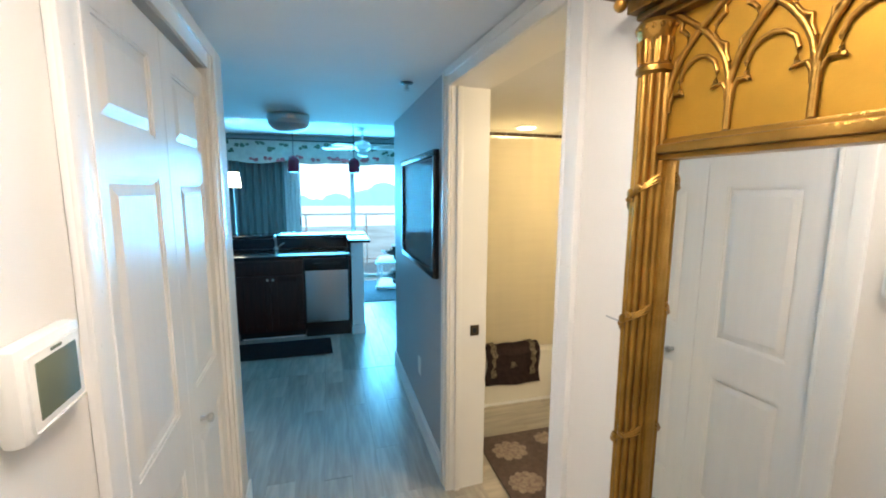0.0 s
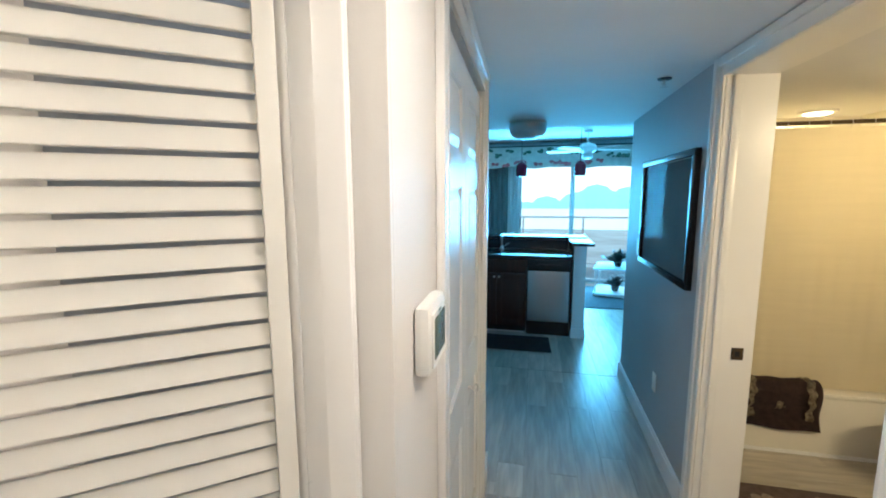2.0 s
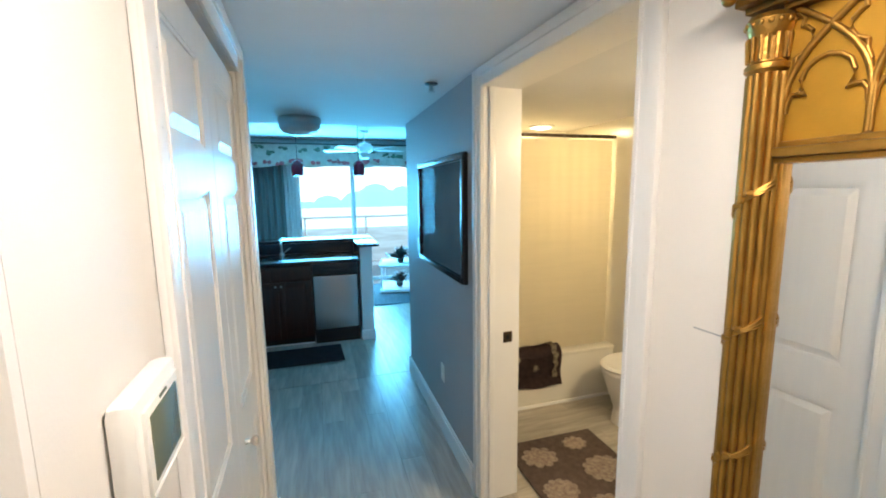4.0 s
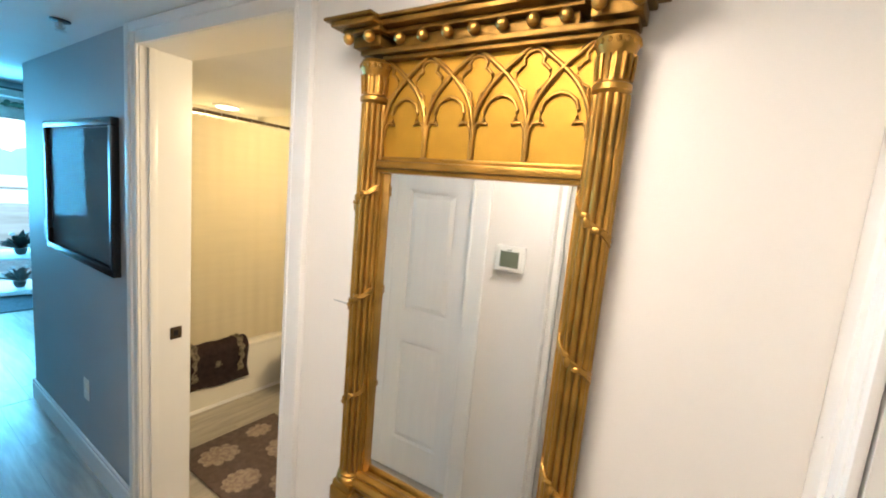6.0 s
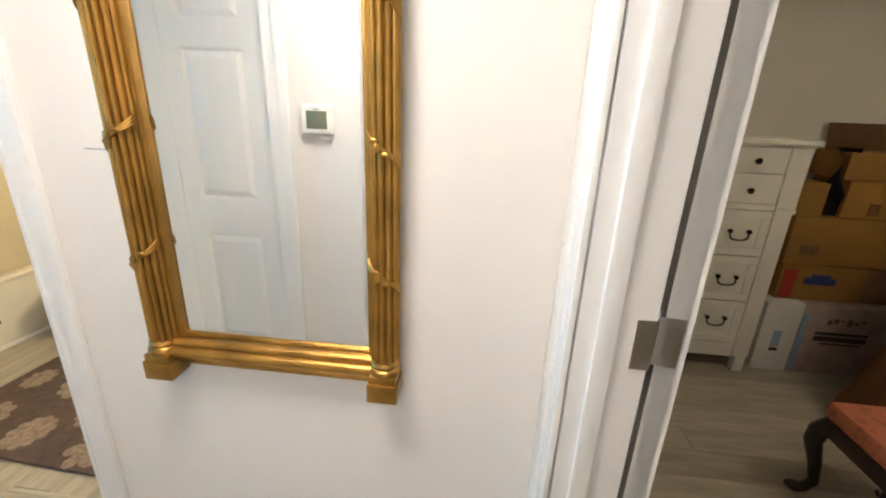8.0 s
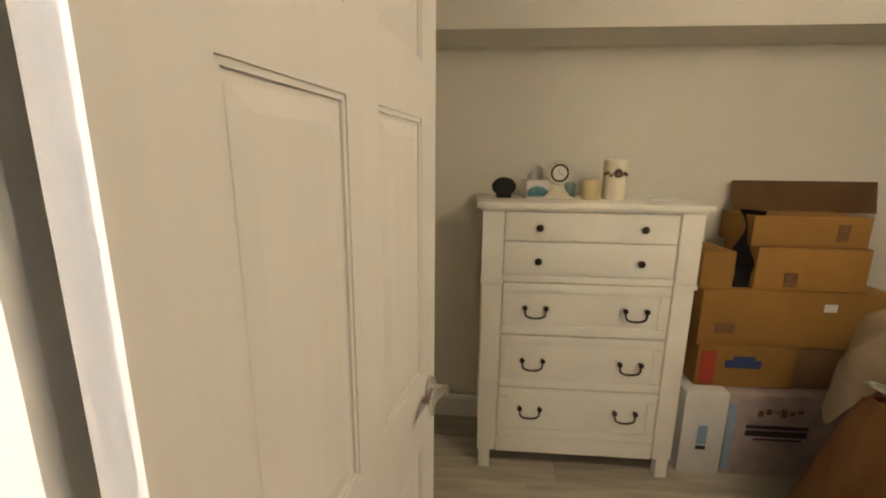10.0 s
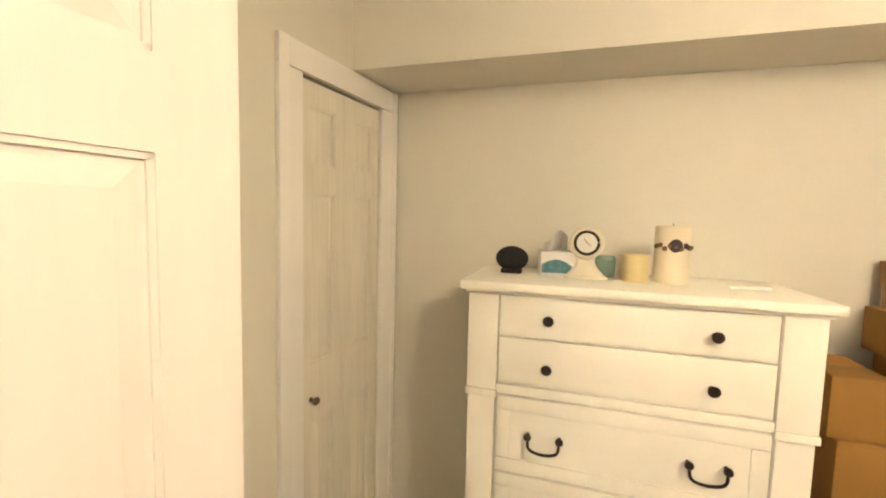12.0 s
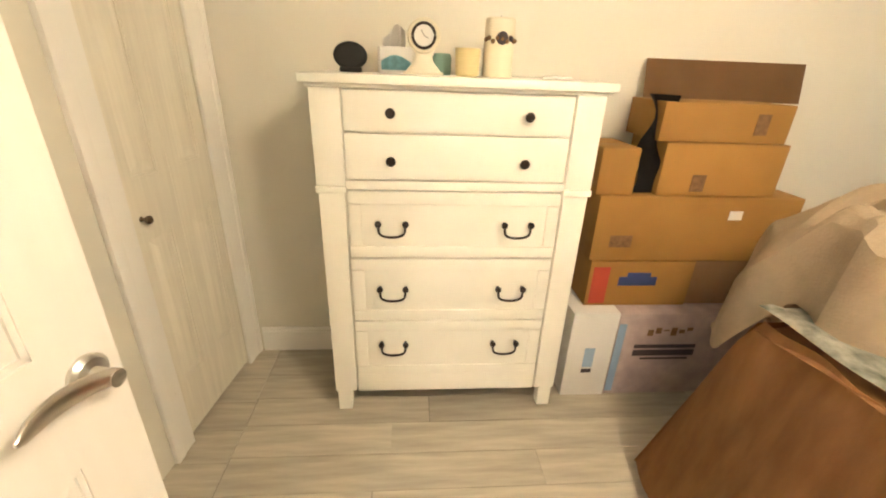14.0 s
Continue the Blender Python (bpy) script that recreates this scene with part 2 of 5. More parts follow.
def mesh_of(name, bm, mat, smooth=False):
    bmesh.ops.recalc_face_normals(bm, faces=bm.faces[:])
    me = bpy.data.meshes.new(name)
    bm.to_mesh(me)
    bm.free()
    me.materials.append(mat)
    if smooth:
        me.shade_smooth()
        me.set_sharp_from_angle(angle=radians(21))
    return me


def part(name, bm, mat, parent, label="", m=None, smooth=True):
    ob = new(name, mesh_of(name, bm, mat, smooth))
    ob.parent = parent
    if m is not None:
        ob.matrix_basis = m
    if label:
        ob["label"] = label
    return ob


def thing(name, label, category, m=None, group="", kind=""):
    ob = new(name)
    ob.empty_display_size = 0.05
    if m is not None:
        ob.matrix_basis = m
    return tagged(ob, label, category, group, kind)


def solid(name, bm, mat, label, category, m=None, group="", kind="", smooth=True):
    ob = new(name, mesh_of(name, bm, mat, smooth))
    if m is not None:
        ob.matrix_basis = m
    return tagged(ob, label, category, group, kind)


def setting(name, bm, mat, label, category, m=None):
    return solid(name, bm, mat, label, category, m, "", "structure", False)


# ---- the setting ----
W = 0.63          # mirror wall
HC = 2.155        # hall ceiling
LW = -0.395       # wall of the thermostat and the closet
# mirror wall, with the bathroom doorway
wm = bmesh.new()
bx(wm, W, W + 0.19, -0.39, 0.955, 0, 2.6)
bx(wm, W, W + 0.19, 0.955, 1.90, 2.085, 2.6)
setting("wall_mirror", wm, WALL, "cream painted wall that carries the gilt mirror", "wall")
setting("wall_hall", box(W, W + 0.19, 1.905, 3.56, 0, 2.6), GREYWALL, "smooth grey painted hall wall with the framed print", "wall", N)
setting("wall_door_stub", box(0.520, W - 0.002, -0.385, -0.262, 0, 2.6), WALL, "narrow wall beside the bedroom doorway", "wall")
# bedroom doorway on its other side and above
bdw = bmesh.new()
bx(bdw, -1.5, -0.265, -0.385, -0.262, 0, 2.6)
bx(bdw, -0.265, 0.520, -0.385, -0.262, 2.06, 2.6)
setting("wall_doorway", bdw, WALL, "painted wall round the bedroom doorway", "wall")
# hall's other wall: closet opening
# the closet wall runs a little out of square with the mirror wall
K = Matrix.Translation((LW, 0.49, 0)) @ pose(0, 0, 0, 0, 0, -1.15) @ Matrix.Translation((-LW, -0.49, 0))
wl = bmesh.new()
bx(wl, LW - 0.1, LW, 0.488, 0.856, 0, 2.6)
bx(wl, LW - 0.1, LW, 0.856, 1.824, 2.05, 2.6)
bx(wl, LW - 0.1, LW, 1.824, 2.12, 0, 2.6)
setting("wall_thermostat", wl, WALL, "off-white painted hall wall with closet opening", "wall", K)
# louvred closet front
wv = bmesh.new()
bx(wv, LW - 0.15, LW, 0.475, 0.487, 0, 2.6)
bx(wv, -1.30, LW - 0.15, 0.475, 0.575, 2.06, 2.6)
bx(wv, -1.50, -1.30, 0.475, 0.575, 0, 2.6)
setting("wall_louvre", wv, WALL, "painted wall round the louvred closet", "wall")
setting("wall_entry", box(-1.60, -1.50, -0.39, 0.58, 0, 2.6), WALL, "plain painted entry wall", "wall")
setting("wall_closet_back", box(-1.5, LW - 0.7, 0.58, 2.018, 0, 2.6), WALL, "plain wall behind the closets", "wall")
cl = bmesh.new()
bx(cl, -1.6, W, -0.385, 0.5, HC, HC + 0.1)
bx(cl, LW - 0.1, W + 0.1, 0.5, 2.03, HC, HC + 0.1)
setting("ceiling_hall", cl, CEIL, "flat white painted hall ceiling", "ceiling")
setting("ceiling_kitchen", box(-3.2, W + 0.2, 1.93, 3.72, HC + 0.0015, HC + 0.42), CEIL, "dropped white kitchen ceiling", "ceiling", N)
setting("ceiling_living", box(-3.2, 3.6, 3.72, 7.7, 2.50, 2.6), CEIL, "white living room ceiling", "ceiling", N)
setting("wall_living_end", box(3.5, 3.6, 3.5, 7.6, 0, 2.6), GREYWALL, "grey painted living room wall", "wall", N)
setting("wall_living_back", box(W + 0.19, 3.6, 3.46, 3.56, 0, 2.6), GREYWALL, "grey painted living room wall", "wall", N)
setting("wall_kitchen_end", box(-3.3, -3.2, 1.6, 7.7, 0, 2.6), GREYWALL, "grey painted kitchen wall", "wall", N)
setting("wall_kitchen_back", box(-3.2, LW - 0.08, 2.02, 2.118, 0, 2.6), GREYWALL, "grey painted kitchen wall", "wall")
ww = bmesh.new()
bx(ww, -3.2, -0.45, 7.6, 7.72, 0, 2.6)
bx(ww, -0.45, 1.55, 7.6, 7.72, 2.12, 2.6)
bx(ww, 1.55, 3.6, 7.6, 7.72, 0, 2.6)
setting("wall_window", ww, GREYWALL, "grey painted wall round the sliding door", "wall", N)

# bathroom
setting("wall_bath_end", box(2.05, 2.15, 0.4, 3.6, 0, 2.6), TUB, "cream bathroom wall", "wall", N)
setting("wall_bath_back", box(W + 0.19, 2.05, 3.38, 3.46, 0, 2.6), TUB, "cream shower wall behind the tub", "wall", N)
setting("wall_bath_near", box(W + 0.19, 2.15, 0.3, 0.4, 0, 2.6), WALL, "cream bathroom wall", "wall")
setting("ceiling_bath", box(W + 0.19, 2.12, 0.38, 3.45, 2.11, 2.2), CEIL, "cream bathroom ceiling", "ceiling", N)

# bedroom
FX, NY, BC = 2.505, -0.205, 2.44
# the closet wall runs a little out of square
Q = Matrix.Translation((1.92, NY, 0)) @ pose(0, 0, 0, 0, 0, -7.0) @ Matrix.Translation((-1.92, -NY, 0))
wb = bmesh.new()
bx(wb, W + 0.19, 1.935, NY, NY + 0.1, 0, 2.6)
bx(wb, 1.935, 2.392, NY, NY + 0.1, 1.955, 2.6)
bx(wb, 2.392, FX + 0.05, NY, NY + 0.1, 0, 2.6)
setting("wall_bed_closet", wb, BEDWALL, "beige bedroom wall with narrow closet", "wall", Q)
setting("wall_bed_closet_back", box(1.7, 2.6, NY + 0.45, NY + 0.5, 0, 2.6), BEDWALL, "inside of the bedroom closet", "wall")
setting("wall_bed_far", box(FX, FX + 0.1, -4.4, NY + 0.5, 0, 2.6), BEDWALL, "beige bedroom wall behind the dresser", "wall")
setting("wall_bed_south", box(-1.5, FX, -4.5, -4.4, 0, 2.6), BEDWALL, "plain beige bedroom wall", "wall")
setting("wall_bed_west", box(-1.6, -1.5, -4.5, -0.39, 0, 2.6), BEDWALL, "plain beige bedroom wall", "wall")
setting("ceiling_bedroom", box(-1.6, FX + 0.1, -4.5, NY + 0.3, BC, BC + 0.1), CEIL, "off-white bedroom ceiling", "ceiling")
setting("ceiling_soffit", box(2.20, FX - 0.001, -4.4, NY - 0.002, 2.047, BC - 0.002), BEDWALL, "painted soffit along the bedroom ceiling", "ceiling")


def casing(name, y0, y1, head, face, side, m=None, label="white moulded door casing", w=0.075, bottom=0.0):
    """Moulded trim round an opening in a wall of constant x; side is the way it faces."""
    t = thing(name, label, "door trim", m, "", "structure")
    for k, (a, b) in enumerate(((y0 - w, y0), (y1, y1 + w))):
        bm = bmesh.new()
        bx(bm, *sorted((face + side * 0.001, face + side * 0.012)), a, b, bottom, head + w, 0.002)
        o = (a, a + w * 0.45) if k == 0 else (b - w * 0.45, b)
        bx(bm, *sorted((face + side * 0.010, face + side * 0.02)), o[0], o[1], bottom, head + w, 0.003)
        q = (b - 0.016, b - 0.006) if k == 0 else (a + 0.006, a + 0.016)
        bx(bm, *sorted((face + side * 0.010, face + side * 0.015)), q[0], q[1], bottom, head + w, 0.001)
        part("side_casing", bm, TRIM, t)
    bm = bmesh.new()
    bx(bm, *sorted((face + side * 0.001, face + side * 0.012)), y0, y1, head, head + w, 0.002)
    bx(bm, *sorted((face + side * 0.010, face + side * 0.02)), y0 - w * 0.5, y1 + w * 0.5, head + w * 0.55, head + w, 0.003)
    part("head_casing", bm, TRIM, t)
    return t


# bathroom doorway
bc = casing("trim_bath", 0.972, 1.885, 2.07, W, -1, label="white moulded casing round the bathroom doorway", w=0.08)
bm = bmesh.new()
bx(bm, W + 0.0015, W + 0.20, 0.953, 0.972, 0, 2.07)
part("jamb", bm, TRIM, bc)
bm = bmesh.new()
bx(bm, W + 0.0015, W + 0.20, 1.885, 1.904, 0, 2.07)
bx(bm, W + 0.03, W + 0.06, 1.873, 1.885, 0, 2.07, 0.002)
part("jamb", bm, TRIM, bc)
part("jamb", box(W + 0.0015, W + 0.20, 0.9525, 1.9045, 2.0705, 2.086), TRIM, bc)
sp = part("strike_plate", box(0.742, 0.79, 1.8805, 1.8845, 0.85, 0.905, 0.001), STRIKE, bc, "dark bronze strike plate")
part("strike_hole", box(0.755, 0.775, 1.879, 1.8803, 0.865, 0.89), BLACK, sp, "dark latch hole")

# bedroom doorway: casing towards the hall, jambs, stops
dc = thing("trim_bedroom_door", "white painted frame of the bedroom doorway", "door trim", None, "", "structure")
bm = bmesh.new()
bx(bm, 0.505, W - 0.003, -0.258, -0.246, 0, 2.155, 0.002)
bx(bm, 0.565, W - 0.003, -0.248, -0.238, 0, 2.155, 0.003)
bx(bm, 0.520, 0.531, -0.248, -0.243, 0, 2.155, 0.001)
part("side_casing", bm, TRIM, dc)
bm = bmesh.new()
bx(bm, 0.503, 0.520, -0.396, -0.262, 0, 2.06)
bx(bm, 0.491, 0.5035, -0.33, -0.295, 0, 2.05, 0.003)
part("jamb", bm, TRIM, dc)
bm = bmesh.new()
bx(bm, -0.264, -0.247, -0.387, -0.262, 0, 2.06)
bx(bm, -0.247, -0.235, -0.33, -0.295, 0, 2.05, 0.003)
part("jamb", bm, TRIM, dc)
part("jamb", box(-0.2645, 0.5205, -0.3875, -0.2615, 2.042, 2.06), TRIM, dc)
part("head_casing", box(-0.335, 0.504, -0.258, -0.244, 2.06, 2.135, 0.003), TRIM, dc)
part("side_casing", box(-0.335, -0.264, -0.258, -0.244, 0, 2.06, 0.003), TRIM, dc)


def baseboard(name, x0, x1, y0, y1, m=None, h=0.135):
    bm = bmesh.new()
    bx(bm, x0, x1, y0, y1, 0, h - 0.02, 0.001)
    inset = 0.004
    if x1 - x0 < y1 - y0:
        bx(bm, x0 + inset, x1 - inset * 0.2, y0, y1, h - 0.02, h, 0.003)
    else:
        bx(bm, x0, x1, y0 + inset, y1 - inset * 0.2, h - 0.02, h, 0.003)
    return setting(name, bm, TRIM, "tall white painted baseboard", "baseboard", m)


baseboard("baseboard_hall", W - 0.016, W - 0.001, 1.985, 3.56, N)
baseboard("baseboard_hall_end", W - 0.016, W + 0.19, 3.562, 3.577, N)
baseboard("baseboard_mirror", W - 0.016, W - 0.001, -0.235, 0.89)
baseboard("baseboard_bed_far", FX - 0.016, FX - 0.001, -4.3, -0.305)
baseboard("baseboard_left", LW + 0.001, LW + 0.016, 1.90, 2.12, K)


# ---- doors ----
def panel_leaf(width, height, thick, cols, rows, stile=0.11):
    """A panelled slab in its own x and z, faces along y: stiles and rails with raised fields. rows: (bottom, top) of each row of panels."""
    bm = bmesh.new()
    pw = (width - stile * (cols + 1)) / cols
    bx(bm, 0, width, 0.008, thick - 0.008, 0, height)
    xs = [(k * (pw + stile), k * (pw + stile) + stile) for k in range(cols + 1)]
    for a, b in xs:
        bx(bm, a, b, 0, thick, 0, height)
    zs = [0] + [z for r in rows for z in r] + [height]
    for k in range(cols):
        x0, x1 = xs[k][1], xs[k + 1][0]
        for z0, z1 in zip(zs[::2], zs[1::2]):
            bx(bm, x0, x1, 0, thick, z0, z1)
        for z0, z1 in rows:
            for y, s in ((0.008, -1), (thick - 0.008, 1)):
                o = [bm.verts.new((x, y + s * 0.0005, z)) for x, z in ((x0 + 0.016, z0 + 0.016), (x1 - 0.016, z0 + 0.016), (x1 - 0.016, z1 - 0.016), (x0 + 0.016, z1 - 0.016))]
                i = [bm.verts.new((x, y + s * 0.007, z)) for x, z in ((x0 + 0.042, z0 + 0.042), (x1 - 0.042, z0 + 0.042), (x1 - 0.042, z1 - 0.042), (x0 + 0.042, z1 - 0.042))]
                bm.faces.new(i)
                for n in range(4):
                    bm.faces.new((o[n], o[(n + 1) % 4], i[(n + 1) % 4], i[n]))
                e = 0.008
                for q in ((x0, x1, z0, z0 + e), (x0, x1, z1 - e, z1), (x0, x0 + e, z0, z1), (x1 - e, x1, z0, z1)):
                    bx(bm, q[0], q[1], *sorted((y, y + s * 0.005)), q[2], q[3])
    return bm


ROWS6 = ((0.22, 0.80), (0.99, 1.57), (1.68, 1.90))
# hall closet: two bifold leaves, each a single column of panels
ROWSC = ((0.20, 0.78), (0.945, 1.600), (1.700, 1.905))
hc = casing("trim_hall_closet", 0.88, 1.80, 2.03, LW, 1, K, "white moulded casing round the hall closet", 0.098)
part("jamb", box(LW - 0.1, LW - 0.001, 0.857, 0.88, 0, 2.03), TRIM, hc)
part("jamb", box(LW - 0.1, LW - 0.001, 1.80, 1.823, 0, 2.03), TRIM, hc)
part("jamb", box(LW - 0.1, LW - 0.001, 0.857, 1.823, 2.0305, 2.049), TRIM, hc)
bif = thing("bifold_door", "white six-panel bifold closet door, closed", "door", K @ pose(LW - 0.012, 0.882, 0.012, 0, 0, 90))
for k in range(2):
    part("leaf", panel_leaf(0.456, 1.995, 0.035, 1, ROWSC, 0.085), DOORW, bif, m=pose(0.001 + k * 0.459, 0, 0), smooth=False)
kb = lathe(bmesh.new(), [(0.010, 0), (0.007, 0.006), (0.006, 0.014), (0.014, 0.022), (0.017, 0.03), (0.012, 0.037), (0.003, 0.039)], pose(0.565, 0.0, 0.83, 90, 0, 0), 16)
part("knob", kb, STEEL, bif, "small satin nickel knob")


# louvred closet door
def louvre_panel(parent, m, width, height):
    st = 0.026
    part("stile", box(0, st, 0, 0.03, 0, height, 0.002), LOUVRE, parent, m=m)
    part("stile", box(width - st, width, 0, 0.03, 0, height, 0.002), LOUVRE, parent, m=m)
    for a, b in ((0, 0.12), (0.92, 1.0), (height - 0.09, height)):
        part("rail", box(st, width - st, 0.001, 0.029, a, b), LOUVRE, parent, m=m)
    slat = bmesh.new()
    bx(slat, st, width - st, -0.0035, 0.0035, -0.0155, 0.0155, 0.002)
    me = mesh_of("slat", slat, LOUVRE)
    for a, b in ((0.12, 0.92), (1.0, height - 0.09)):
        n = int((b - a) / 0.0372)
        for k in range(n):
            o = new("slat", me)
            o.parent = parent
            o.matrix_basis = m @ pose(0, 0.015, a + 0.02 + k * (b - a - 0.02) / n, 13, 0, 0)


lc = thing("trim_louvre_closet", "white moulded casing of the louvred closet", "door trim", None, "", "structure")
bm = bmesh.new()
bx(bm, -0.545, -0.447, 0.462, 0.474, 0, 2.13, 0.002)
bx(bm, -0.49, -0.447, 0.454, 0.462, 0, 2.13, 0.003)
bx(bm, -0.538, -0.528, 0.459, 0.462, 0, 2.13, 0.001)
part("side_casing", bm, TRIM, lc)
part("head_casing", box(-1.30, -0.545, 0.460, 0.474, 2.05, 2.13, 0.003), TRIM, lc)
part("jamb", box(-0.560, -0.546, 0.475, 0.575, 0, 2.05), TRIM, lc)
lv = thing("louvred_door", "cream painted louvred bifold closet door, slightly ajar", "door")
louvre_panel(lv, pose(-0.546, 0.460, 0.012, 0, 0, 216), 0.375, 2.03)
louvre_panel(lv, pose(-0.546 - 0.306, 0.460 - 0.222, 0.012, 0, 0, 146), 0.360, 2.03)

# open bedroom door
bd = thing("bedroom_door", "white six-panel bedroom door standing wide open", "door", pose(0.5225, -0.417, 0.012, 0, 0, -10.25))
part("leaf", panel_leaf(0.765, 2.03, 0.048, 2, ROWS6, 0.105), DOORW, bd, m=pose(0.0, -0.048, 0), smooth=False)
hd = bmesh.new()
lathe(hd, [(0.031, 0), (0.031, 0.006), (0.025, 0.012), (0.013, 0.014), (0.011, 0.046), (0.013, 0.050)], pose(0.712, -0.048, 0.925, 90, 0, 0), 28)
part("rosette", hd, STEEL, bd, "satin nickel lever rosette")
lvr = bmesh.new()
rings = []
for k in range(15):
    u = k / 14
    c = Vector((0.724 - 0.142 * u, -0.094 + 0.012 * math.sin(math.pi * u), 0.925 + 0.010 * math.sin(math.pi * u * 0.9) + 0.012 * u))
    hz, hy = 0.013 + 0.003 * math.sin(math.pi * u) - 0.007 * u ** 6, 0.0085 - 0.0035 * u
    if k in (0, 14):
        hz, hy = hz * 0.6, hy * 0.6
    rings.append([lvr.verts.new(c + Vector((0, hy * math.cos(a), hz * math.sin(a)))) for a in [2 * math.pi * i / 16 for i in range(16)]])
for p, q in zip(rings, rings[1:]):
    for i in range(16):
        lvr.faces.new((p[i], p[(i + 1) % 16], q[(i + 1) % 16], q[i]))
lvr.faces.new(rings[0][::-1])
lvr.faces.new(rings[-1])
part("lever", lvr, STEEL, bd, "curved satin nickel lever handle")
lt = part("latch_plate", box(0.7651, 0.7665, -0.036, -0.012, 0.90, 0.96), STEEL, bd)
for z in (0.22, 0.945, 1.81):
    h = bmesh.new()
    bx(h, -0.0025, -0.0003, -0.035, 0.010, z + 0.006, z + 0.106, 0.0008)
    for a in (0.02, 0.055, 0.09):
        rod(h, (-0.0025, -0.020, z + a), (-0.0035, -0.020, z + a), 0.004, seg=10)
    hg = part("hinge", h, STEEL, bd, "steel butt hinge")
    kn = bmesh.new()
    for k in range(5):
        rod(kn, (-0.010, 0.016, z + 0.006 + k * 0.02), (-0.010, 0.016, z + 0.025 + k * 0.02), 0.0065, seg=12)
    rod(kn, (-0.010, 0.016, z - 0.002), (-0.010, 0.016, z + 0.114), 0.005, seg=12)
    ball(kn, (-0.010, 0.016, z + 0.116), 0.0065)
    part("knuckle", kn, STEEL, hg)
    lf = part("jamb_leaf", box(0.500, 0.5026, -0.3965, -0.363, z + 0.018, z + 0.118, 0.0008), STEEL, dc, "steel hinge leaf")

# bedroom closet
cc = thing("trim_bed_closet", "cream painted casing of the bedroom closet", "door trim", Q, "", "structure")
for a, b in ((1.835, 1.937), (2.390, FX - 0.003)):
    bm = bmesh.new()
    bx(bm, a, b, NY - 0.014, NY - 0.001, 0, 1.955, 0.002)
    bx(bm, *((a, a + 0.04) if a < 2 else (b - 0.03, b)), NY - 0.020, NY - 0.014, 0, 2.040, 0.003)
    part("side_casing", bm, TRIM, cc)
part("head_casing", box(1.835, FX - 0.003, NY - 0.016, NY - 0.001, 1.956, 2.040, 0.003), TRIM, cc)
cd = thing("closet_door", "cream six-panel narrow closet door, closed", "door", Q @ pose(1.9375, NY + 0.004, 0.02))
for k in range(2):
    part("leaf", panel_leaf(0.224, 1.925, 0.03, 1, ROWS6[:2] + ((1.66, 1.85),), 0.05), CLOSETW, cd, m=pose(0.001 + k * 0.226, 0, 0), smooth=False)
kb = lathe(bmesh.new(), [(0.009, 0), (0.006, 0.005), (0.006, 0.014), (0.012, 0.02), (0.014, 0.027), (0.009, 0.033), (0.002, 0.034)], pose(0.052, 0.0, 0.866, 90, 0, 0), 16)
part("knob", kb, STRIKE, cd, "small aged brass knob")

